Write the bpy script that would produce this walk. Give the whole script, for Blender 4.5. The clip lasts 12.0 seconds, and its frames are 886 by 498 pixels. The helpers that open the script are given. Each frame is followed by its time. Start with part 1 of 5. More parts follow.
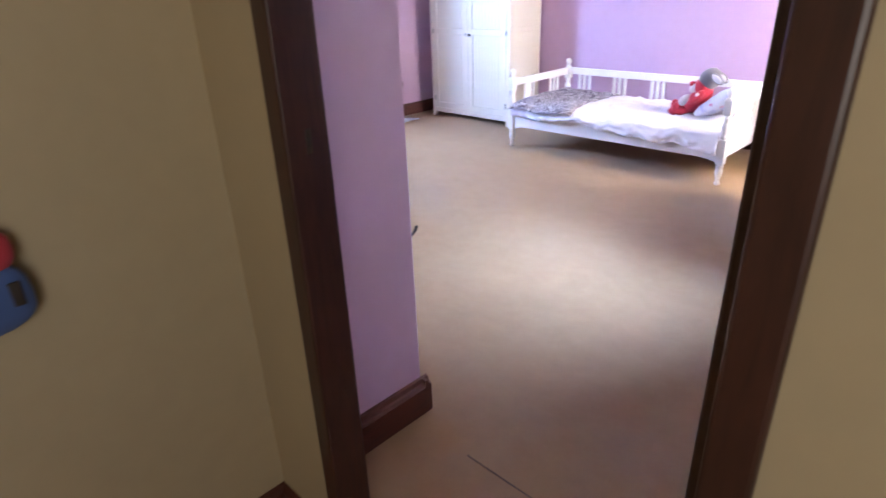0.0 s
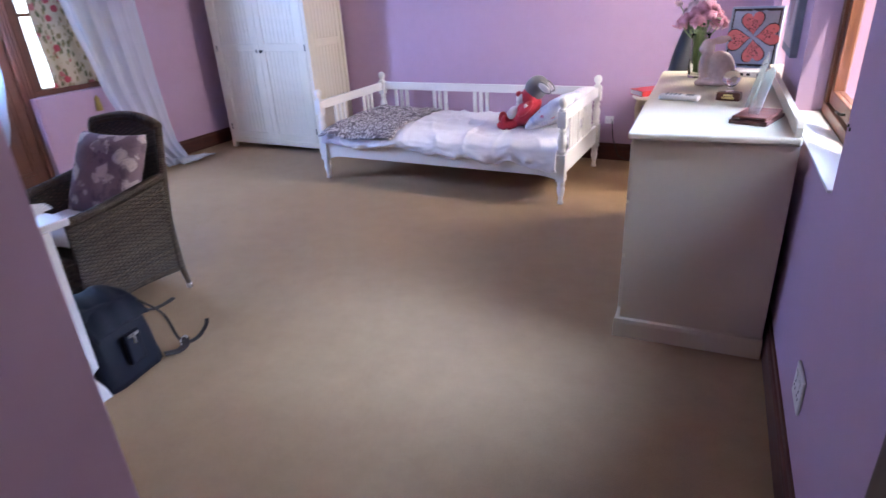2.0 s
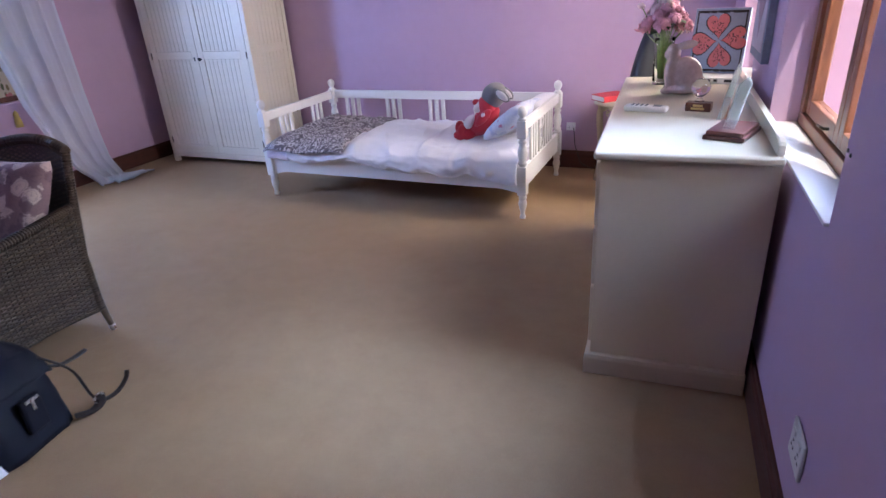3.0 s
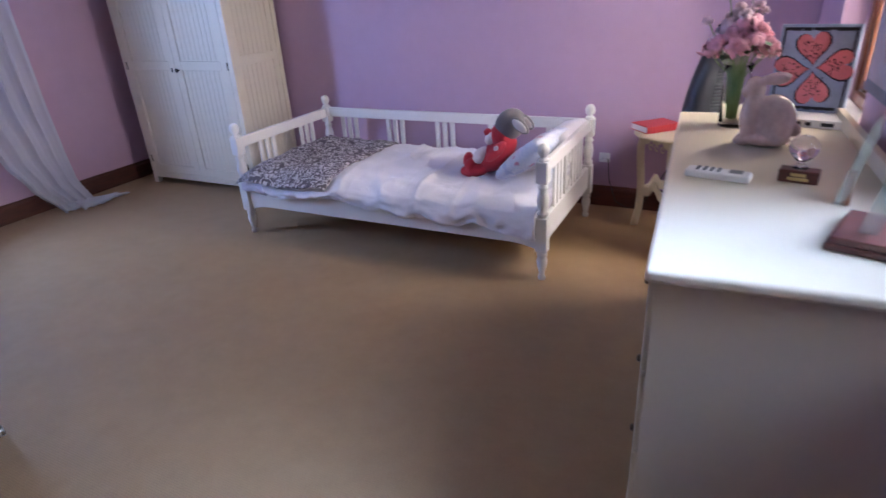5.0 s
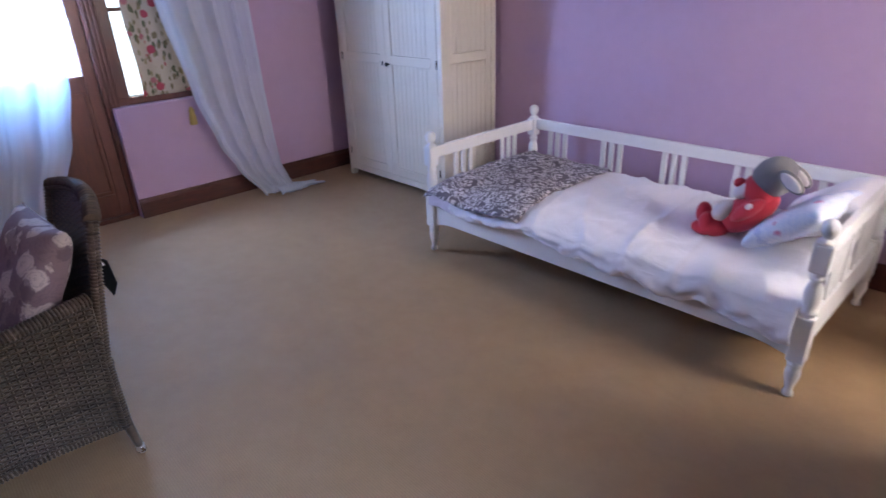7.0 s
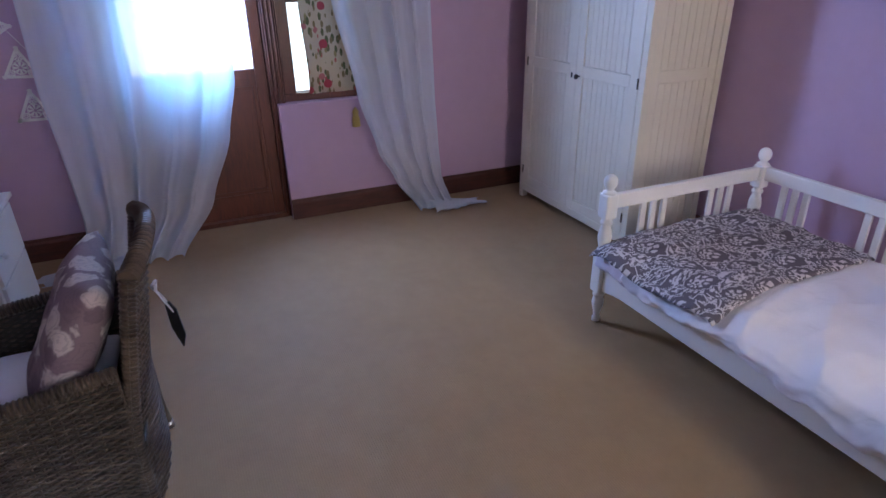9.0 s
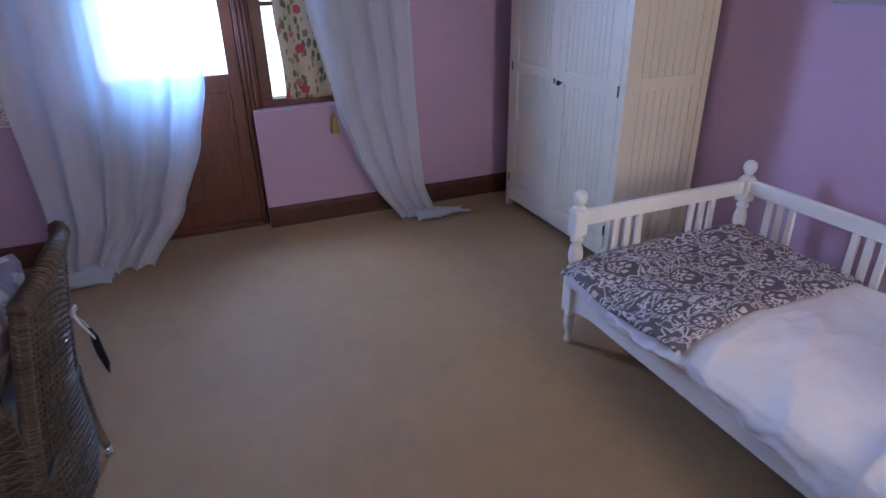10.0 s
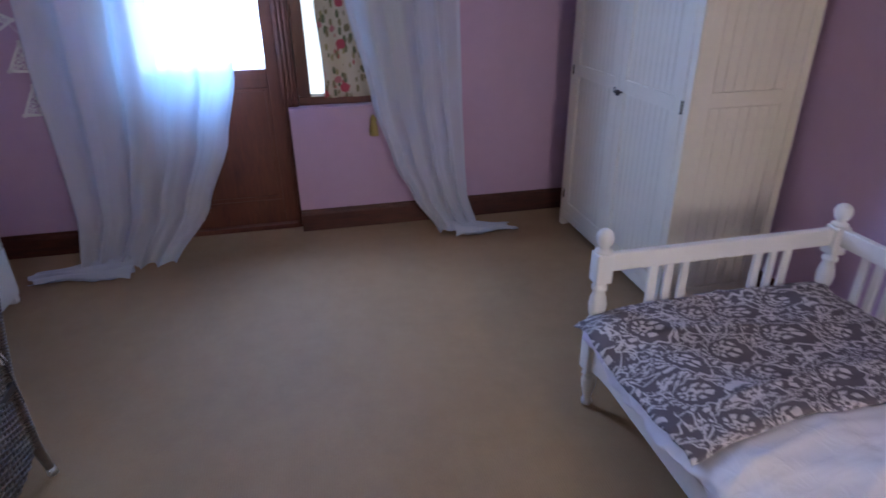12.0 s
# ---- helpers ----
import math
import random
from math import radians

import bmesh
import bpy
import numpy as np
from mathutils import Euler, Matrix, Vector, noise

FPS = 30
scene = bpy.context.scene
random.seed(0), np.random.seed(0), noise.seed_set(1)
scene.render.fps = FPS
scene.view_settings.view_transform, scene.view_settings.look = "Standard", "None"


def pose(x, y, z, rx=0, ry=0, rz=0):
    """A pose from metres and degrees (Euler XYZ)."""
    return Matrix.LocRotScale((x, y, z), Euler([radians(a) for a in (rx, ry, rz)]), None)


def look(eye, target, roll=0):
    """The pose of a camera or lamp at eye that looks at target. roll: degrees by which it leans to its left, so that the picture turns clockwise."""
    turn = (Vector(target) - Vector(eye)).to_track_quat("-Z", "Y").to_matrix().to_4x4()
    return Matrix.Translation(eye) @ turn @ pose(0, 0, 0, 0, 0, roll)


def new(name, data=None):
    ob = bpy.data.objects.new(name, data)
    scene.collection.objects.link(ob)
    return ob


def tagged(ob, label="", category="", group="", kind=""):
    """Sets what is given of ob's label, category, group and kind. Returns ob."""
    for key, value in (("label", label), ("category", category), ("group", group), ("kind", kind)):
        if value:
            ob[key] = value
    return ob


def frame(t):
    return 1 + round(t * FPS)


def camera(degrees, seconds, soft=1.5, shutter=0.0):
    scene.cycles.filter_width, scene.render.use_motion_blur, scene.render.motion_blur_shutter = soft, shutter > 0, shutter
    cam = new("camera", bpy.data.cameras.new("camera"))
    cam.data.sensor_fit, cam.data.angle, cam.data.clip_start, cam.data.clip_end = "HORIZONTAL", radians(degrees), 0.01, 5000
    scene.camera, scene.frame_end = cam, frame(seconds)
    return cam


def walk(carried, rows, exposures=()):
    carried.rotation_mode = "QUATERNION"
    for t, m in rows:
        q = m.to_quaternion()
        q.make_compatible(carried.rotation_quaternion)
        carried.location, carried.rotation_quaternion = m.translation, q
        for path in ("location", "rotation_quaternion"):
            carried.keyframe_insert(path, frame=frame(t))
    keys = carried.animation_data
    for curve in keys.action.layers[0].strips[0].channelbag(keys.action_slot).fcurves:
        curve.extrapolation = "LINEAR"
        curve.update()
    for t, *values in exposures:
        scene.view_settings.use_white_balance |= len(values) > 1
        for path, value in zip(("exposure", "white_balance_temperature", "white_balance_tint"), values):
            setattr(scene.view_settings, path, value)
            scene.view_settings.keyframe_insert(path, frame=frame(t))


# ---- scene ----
cam = camera(74.5, 12.0, shutter=0.5)
PATH = [
    (0, (0.409, -0.066, 1.484), (-0.885, 1.215, 0.656), -2.1),
    (0.5, (0.232, 0.063, 1.456), (-0.897, 1.492, 0.63), -2.1),
    (1, (0.121, 0.287, 1.448), (-0.879, 1.809, 0.621), -2.6),
    (1.5, (0.055, 0.526, 1.454), (-0.887, 2.084, 0.627), -3.1),
    (2, (-0.053, 0.699, 1.444), (-0.918, 2.301, 0.616), -3.4),
    (2.5, (-0.096, 0.835, 1.445), (-0.859, 2.486, 0.612), -3.8),
    (4.5, (-0.266, 1.595, 1.465), (-1.032, 3.244, 0.631), -3.6),
    (5, (-0.315, 1.803, 1.469), (-1.16, 3.411, 0.632), -3.6),
    (5.5, (-0.34, 1.999, 1.472), (-1.381, 3.489, 0.638), -3.1),
    (6, (-0.457, 2.109, 1.479), (-1.623, 3.506, 0.648), -2.6),
    (6.5, (-0.596, 2.205, 1.514), (-1.838, 3.53, 0.677), -2.4),
    (7, (-0.711, 2.267, 1.505), (-2.039, 3.506, 0.667), -2.0),
    (7.5, (-0.808, 2.432, 1.49), (-2.287, 3.494, 0.662), -1.5),
    (9.5, (-1.28, 2.928, 1.528), (-2.945, 3.635, 0.676), -1.0),
    (10, (-1.267, 3.074, 1.534), (-2.941, 3.764, 0.684), -1.1),
    (10.5, (-1.207, 3.261, 1.528), (-2.906, 3.888, 0.678), -1.2),
    (11, (-1.226, 3.395, 1.507), (-2.943, 3.961, 0.654), -1.2),
    (11.5, (-1.383, 3.521, 1.51), (-3.111, 4.052, 0.654), -1.2),
    (12, (-1.507, 3.554, 1.514), (-3.273, 3.93, 0.653), -0.8),
]
EXPOSURES = [(0.0, 0.93), (0.7, 0.6), (1.5, 0.18), (2.5, -0.2), (4.5, -0.55), (5.5, -0.65), (6.5, -0.42), (7.5, -0.65), (9.5, -0.87), (12.0, -1.07)]
walk(cam, [(t, look(eye, target, roll)) for t, eye, target, roll in PATH], EXPOSURES)
LAMP_DOOR, LAMP_NEAR, LAMP_FAR, FILL_HALL = 82.0, 25.0, 42.0, 7.5      # watts of daylight in the openings; the hall fill is added, its source unseen

# ---- world, sun, window light, hall fill ----
world = bpy.data.worlds.new("sky")
scene.world = world
world.use_nodes = True
wn = world.node_tree
sky = wn.nodes.new("ShaderNodeTexSky")
sky.sky_type = "NISHITA"
sky.sun_disc = False
sky.sun_elevation = radians(61)
sky.sun_rotation = radians(150)
wn.links.new(sky.outputs["Color"], wn.nodes["Background"].inputs["Color"])
wn.nodes["Background"].inputs["Strength"].default_value = 0.15

sun_data = bpy.data.lights.new("sun", "SUN")
sun_data.energy, sun_data.angle, sun_data.color = 5.0, radians(0.5), (1.0, 0.95, 0.88)
sun = new("sun", sun_data)
sun.matrix_world = look((4.5, -8.0, 16.5), (0, 0, 0))

RIGHT = pose(0.192, 2.4, 0, 0, 0, 3.4)      # frame of the east wall: local x = 0 is its face, local y runs along it


def opening_lamp(name, m, w, h, power, colour, spread=180):
    d = bpy.data.lights.new(name, "AREA")
    d.shape, d.size, d.size_y, d.energy, d.color = "RECTANGLE", w, h, power, colour
    d.spread = radians(spread)
    ob = new(name, d)
    ob.matrix_world = m
    return ob


opening_lamp("daylight_garden_door", look((-5.32, 3.01, 1.5), (-3.5, 3.62, 1.25)), 0.64, 0.95, LAMP_DOOR, (0.35, 0.52, 1.0), 120)
opening_lamp("daylight_window_near", RIGHT @ look((0.24, 0.66, 1.45), (-1.18, 0.26, 0.05)), 0.80, 1.0, LAMP_NEAR, (0.37, 0.55, 1.0), 56)
opening_lamp("daylight_window_far", RIGHT @ look((0.24, 2.27, 1.45), (-0.8, 2.27, 0.9)), 0.62, 1.0, LAMP_FAR, (1.0, 0.92, 0.88), 130)
# added fill: lights the hall from a made-up opening out of view
opening_lamp("unseen_hall_fill", look((1.29, -0.9, 1.55), (-1.1, 0.2, 1.1)), 0.7, 1.0, FILL_HALL, (1.0, 0.95, 0.90))


# ---- builders ----
def thing(name, m, label, category, group=""):
    ob = new(name)
    ob.empty_display_size = 0.1
    ob.matrix_world = m
    return tagged(ob, label, category, group)


def mesh_of(name, bm, material, smooth=False):
    bmesh.ops.recalc_face_normals(bm, faces=bm.faces)
    me = bpy.data.meshes.new(name)
    bm.to_mesh(me)
    bm.free()
    for one in material if isinstance(material, (list, tuple)) else [material]:
        me.materials.append(one)
    if smooth:
        for p in me.polygons:
            p.use_smooth = True
    return me


def part(name, bm, material, parent, label="", smooth=False):
    ob = new(name, bm if isinstance(bm, bpy.types.Mesh) else mesh_of(name, bm, material, smooth))
    ob.parent = parent
    if label:
        ob["label"] = label
    return ob


def solid(name, bm, material, label, category, m=None, smooth=False, kind="", group=""):
    ob = new(name, mesh_of(name, bm, material, smooth))
    if m is not None:
        ob.matrix_world = m
    return tagged(ob, label, category, group, kind)


def box(bm, x0, x1, y0, y1, z0, z1, bevel=0.0, seg=2, slot=0, m=None):
    made = bmesh.ops.create_cube(bm, size=1.0)["verts"]
    for v in made:
        v.co = Vector(((x0 + x1) / 2 + v.co.x * (x1 - x0), (y0 + y1) / 2 + v.co.y * (y1 - y0), (z0 + z1) / 2 + v.co.z * (z1 - z0)))
        if m is not None:
            v.co = m @ v.co
    edges = list({e for v in made for e in v.link_edges})
    faces = list({f for v in made for f in v.link_faces})
    for f in faces:
        f.material_index = slot
    if bevel > 0:
        out = bmesh.ops.bevel(bm, geom=edges, offset=bevel, segments=seg, affect="EDGES", profile=0.5)
        for f in out["faces"]:
            f.material_index = slot
    return bm


def B(x0, x1, y0, y1, z0, z1, bevel=0.0, seg=2):
    return box(bmesh.new(), x0, x1, y0, y1, z0, z1, bevel, seg)


def ring_loft(bm, rings, cap=True, slot=0, closed=True):
    rows = [[bm.verts.new(p) for p in r] for r in rings]
    n = len(rows[0])
    for a, b in zip(rows, rows[1:]):
        for i in range(n if closed else n - 1):
            f = bm.faces.new((a[i], a[(i + 1) % n], b[(i + 1) % n], b[i]))
            f.material_index, f.smooth = slot, True
    if cap and closed:
        for r in (rows[0], rows[-1]):
            bm.faces.new(r).material_index = slot
    return bm


def lathe(bm, profile, cx=0.0, cy=0.0, n=18, slot=0):
    return ring_loft(bm, [[(cx + max(r, 0.0004) * math.cos(2 * math.pi * i / n), cy + max(r, 0.0004) * math.sin(2 * math.pi * i / n), z) for i in range(n)]
                          for r, z in profile], slot=slot)


def tube(bm, pts, r, n=8, slot=0, flat=1.0):
    pts = [Vector(p) for p in pts]
    rings, side = [], None
    for i, p in enumerate(pts):
        d = (pts[min(i + 1, len(pts) - 1)] - pts[max(i - 1, 0)]).normalized()
        if side is None:
            side = d.cross(Vector((0, 0, 1)) if abs(d.z) < 0.9 else Vector((1, 0, 0))).normalized()
        side = (side - d * side.dot(d)).normalized()
        up = d.cross(side)
        rr = r[i] if isinstance(r, (list, tuple)) else r
        rings.append([p + side * (rr * math.cos(2 * math.pi * k / n)) + up * (rr * flat * math.sin(2 * math.pi * k / n)) for k in range(n)])
    return ring_loft(bm, rings, slot=slot)


def prism(bm, outline, to_world, depth, slot=0, bevel=0.0):
    """Extrudes an outline of (a, b); to_world maps (a, b, c) with c from 0 to depth."""
    lo = [bm.verts.new(to_world(a, b, 0.0)) for a, b in outline]
    hi = [bm.verts.new(to_world(a, b, depth)) for a, b in outline]
    fs = [bm.faces.new(lo), bm.faces.new(hi)]
    n = len(outline)
    for i in range(n):
        fs.append(bm.faces.new((lo[i], lo[(i + 1) % n], hi[(i + 1) % n], hi[i])))
    for f in fs:
        f.material_index = slot
    if bevel:
        bmesh.ops.bevel(bm, geom=list(fs[0].edges) + list(fs[1].edges), offset=bevel, segments=2, affect="EDGES")
    return bm


def sheet(bm, fn, nu, nv, slot=0):
    rows = [[bm.verts.new(fn(i / nu, j / nv)) for i in range(nu + 1)] for j in range(nv + 1)]
    for a, b in zip(rows, rows[1:]):
        for i in range(nu):
            f = bm.faces.new((a[i], a[i + 1], b[i + 1], b[i]))
            f.smooth, f.material_index = True, slot
    return bm


def blob(bm, c, r, m=None, slot=0, n=14, power=1.0, rough=0.0):
    """An ellipsoid; power below 1 squares it off."""
    def sp(v):
        return math.copysign(abs(v) ** power, v)
    rings = []
    for j in range(1, n):
        a = math.pi * j / n
        ring = []
        for i in range(n * 2):
            b = math.pi * i / n
            p = Vector((r[0] * sp(math.sin(a)) * sp(math.cos(b)), r[1] * sp(math.sin(a)) * sp(math.sin(b)), r[2] * sp(math.cos(a))))
            if m is not None:
                p = m @ p
            p += Vector(c)
            if rough:
                p += noise.noise_vector(p * 9.0) * rough
            ring.append(p)
        rings.append(ring)
    return ring_loft(bm, rings, slot=slot)


def lerp_table(rows, t):
    for (a, *va), (b, *vb) in zip(rows, rows[1:]):
        if t <= b:
            k = min(max((t - a) / (b - a), 0.0), 1.0)
            k = k * k * (3 - 2 * k) * 0.5 + k * 0.5
            return [p + (q - p) * k for p, q in zip(va, vb)]
    return list(rows[-1][1:])


# ---- materials ----
def material(name):
    m = bpy.data.materials.new(name)
    m.use_nodes = True
    nt = m.node_tree
    return m, nt, nt.nodes["Principled BSDF"]


def coords(nt, scale=(1, 1, 1)):
    tc = nt.nodes.new("ShaderNodeTexCoord")
    mp = nt.nodes.new("ShaderNodeMapping")
    mp.inputs["Scale"].default_value = scale
    nt.links.new(tc.outputs["Object"], mp.inputs["Vector"])
    return mp.outputs["Vector"]


def tex_noise(nt, vec, scale, detail=4.0, rough=0.55, distort=0.0):
    n = nt.nodes.new("ShaderNodeTexNoise")
    n.inputs["Scale"].default_value, n.inputs["Detail"].default_value = scale, detail
    n.inputs["Roughness"].default_value, n.inputs["Distortion"].default_value = rough, distort
    nt.links.new(vec, n.inputs["Vector"])
    return n.outputs["Fac"]


def voronoi(nt, vec, scale, feature="F1", rnd=1.0):
    n = nt.nodes.new("ShaderNodeTexVoronoi")
    n.feature = feature
    n.inputs["Scale"].default_value, n.inputs["Randomness"].default_value = scale, rnd
    nt.links.new(vec, n.inputs["Vector"])
    return n


def maths(nt, op, a, b=0.0):
    n = nt.nodes.new("ShaderNodeMath")
    n.operation = op
    for s, v in zip(n.inputs, (a, b)):
        if isinstance(v, (int, float)):
            s.default_value = v
        else:
            nt.links.new(v, s)
    return n.outputs[0]


def ramp(nt, fac, stops, mode="LINEAR"):
    n = nt.nodes.new("ShaderNodeValToRGB")
    n.color_ramp.interpolation = mode
    while len(n.color_ramp.elements) < len(stops):
        n.color_ramp.elements.new(0.5)
    for e, (p, c) in zip(n.color_ramp.elements, stops):
        e.position = p
        e.color = (*c, 1) if len(c) == 3 else c
    nt.links.new(fac, n.inputs["Fac"])
    return n.outputs["Color"]


def mix(nt, fac, a, b, kind="MIX"):
    n = nt.nodes.new("ShaderNodeMix")
    n.data_type, n.blend_type = "RGBA", kind
    for s, v in ((n.inputs[0], fac), (n.inputs[6], a), (n.inputs[7], b)):
        if isinstance(v, (int, float)):
            s.default_value = v
        elif isinstance(v, tuple):
            s.default_value = (*v, 1)
        else:
            nt.links.new(v, s)
    return n.outputs[2]


def bump(nt, bsdf, height, strength, dist=0.01):
    n = nt.nodes.new("ShaderNodeBump")
    n.inputs["Strength"].default_value, n.inputs["Distance"].default_value = strength, dist
    nt.links.new(height, n.inputs["Height"])
    nt.links.new(n.outputs["Normal"], bsdf.inputs["Normal"])


def plain(name, col, rough=0.5, var=0.10, s1=5.0, s2=60.0, bmp=0.15, bscale=120.0, metal=0.0, stretch=(1, 1, 1), dist=0.002, coat=0.0, spec=0.5):
    m, nt, b = material(name)
    v = coords(nt, stretch)
    big, fine = tex_noise(nt, v, s1, 3), tex_noise(nt, v, s2, 4)
    f = maths(nt, "ADD", maths(nt, "MULTIPLY", big, 0.6), maths(nt, "MULTIPLY", fine, 0.4))
    lo, hi = tuple(c * (1 - var) for c in col), tuple(min(1, c * (1 + var)) for c in col)
    nt.links.new(ramp(nt, f, [(0.3, lo), (0.7, hi)]), b.inputs["Base Color"])
    r = maths(nt, "ADD", maths(nt, "MULTIPLY", fine, 0.16), rough - 0.08)
    nt.links.new(r, b.inputs["Roughness"])
    b.inputs["Metallic"].default_value = metal
    b.inputs["Specular IOR Level"].default_value = spec
    b.inputs["Coat Weight"].default_value = coat
    bump(nt, b, tex_noise(nt, v, bscale, 5), bmp, dist)
    return m


def wood(name, dark, light, rough=0.35, grain=(1, 1, 0.12), scale=38.0, coat=0.2):
    m, nt, b = material(name)
    v = coords(nt, grain)
    g = tex_noise(nt, v, scale, 6, 0.6, 1.2)
    big = tex_noise(nt, coords(nt), 3.5, 3)
    f = maths(nt, "ADD", maths(nt, "MULTIPLY", g, 0.7), maths(nt, "MULTIPLY", big, 0.3))
    nt.links.new(ramp(nt, f, [(0.3, dark), (0.72, light)]), b.inputs["Base Color"])
    nt.links.new(maths(nt, "ADD", maths(nt, "MULTIPLY", g, 0.25), rough - 0.1), b.inputs["Roughness"])
    b.inputs["Coat Weight"].default_value = coat
    b.inputs["Coat Roughness"].default_value = 0.25
    bump(nt, b, g, 0.12, 0.002)
    return m


def glass(name, tint=(1, 1, 1), rough=0.0, ior=1.45):
    m, nt, b = material(name)
    b.inputs["Base Color"].default_value = (*tint, 1)
    b.inputs["Transmission Weight"].default_value = 1.0
    b.inputs["Roughness"].default_value, b.inputs["IOR"].default_value = rough, ior
    return m


def cloth(name, col, weave=900.0, var=0.06, fold=0.25, rough=0.9):
    m, nt, b = material(name)
    v = coords(nt)
    big, fine = tex_noise(nt, v, 7, 4), tex_noise(nt, v, weave, 2)
    lo, hi = tuple(c * (1 - var) for c in col), tuple(min(1, c * (1 + var)) for c in col)
    nt.links.new(ramp(nt, maths(nt, "ADD", maths(nt, "MULTIPLY", big, 0.5), maths(nt, "MULTIPLY", fine, 0.5)), [(0.3, lo), (0.7, hi)]), b.inputs["Base Color"])
    b.inputs["Roughness"].default_value = rough
    b.inputs["Sheen Weight"].default_value = 0.15
    c1 = maths(nt, "ABSOLUTE", maths(nt, "SUBTRACT", tex_noise(nt, coords(nt, (1.0, 0.38, 1.0)), 6.0, 3, 0.5, 0.9), 0.5))
    c2 = maths(nt, "ABSOLUTE", maths(nt, "SUBTRACT", tex_noise(nt, coords(nt, (0.5, 1.0, 1.0)), 10.0, 3, 0.5, 0.9), 0.5))
    crease = maths(nt, "MINIMUM", maths(nt, "MULTIPLY", c1, 5.0), maths(nt, "ADD", maths(nt, "MULTIPLY", c2, 5.0), 0.15))
    crease = maths(nt, "MINIMUM", crease, 0.6)
    bump(nt, b, maths(nt, "ADD", maths(nt, "ADD", maths(nt, "MULTIPLY", tex_noise(nt, v, 22, 4, 0.5, 0.6), 0.28), maths(nt, "MULTIPLY", crease, -0.9)), maths(nt, "MULTIPLY", fine, 0.06)), fold, 0.010)
    return m


def carpet_material():
    m, nt, b = material("carpet_sisal")
    v = coords(nt)
    loops = voronoi(nt, coords(nt, (1, 1.5, 1)), 170, "SMOOTH_F1", 0.35).outputs["Distance"]
    wv = nt.nodes.new("ShaderNodeTexWave")
    wv.wave_type, wv.bands_direction = "BANDS", "Y"
    wv.inputs["Scale"].default_value, wv.inputs["Distortion"].default_value, wv.inputs["Detail Scale"].default_value = 36, 1.6, 12
    nt.links.new(v, wv.inputs["Vector"])
    big, mid = tex_noise(nt, v, 0.9, 3), tex_noise(nt, v, 9, 5, 0.65)
    f = maths(nt, "ADD", maths(nt, "ADD", maths(nt, "MULTIPLY", big, 0.45), maths(nt, "MULTIPLY", mid, 0.35)), maths(nt, "MULTIPLY", loops, 0.3))
    base = ramp(nt, f, [(0.3, (0.266, 0.158, 0.073)), (0.75, (0.400, 0.254, 0.130))])
    base = mix(nt, maths(nt, "MULTIPLY", wv.outputs["Fac"], 0.13), base, (0.19, 0.125, 0.066))
    nt.links.new(base, b.inputs["Base Color"])
    b.inputs["Roughness"].default_value = 0.66
    b.inputs["Specular IOR Level"].default_value = 0.35
    b.inputs["Sheen Weight"].default_value = 0.12
    b.inputs["Sheen Roughness"].default_value = 0.4
    h = maths(nt, "ADD", maths(nt, "MULTIPLY", wv.outputs["Fac"], 0.5), maths(nt, "MULTIPLY", loops, -0.9))
    bump(nt, b, h, 0.24, 0.004)
    return m


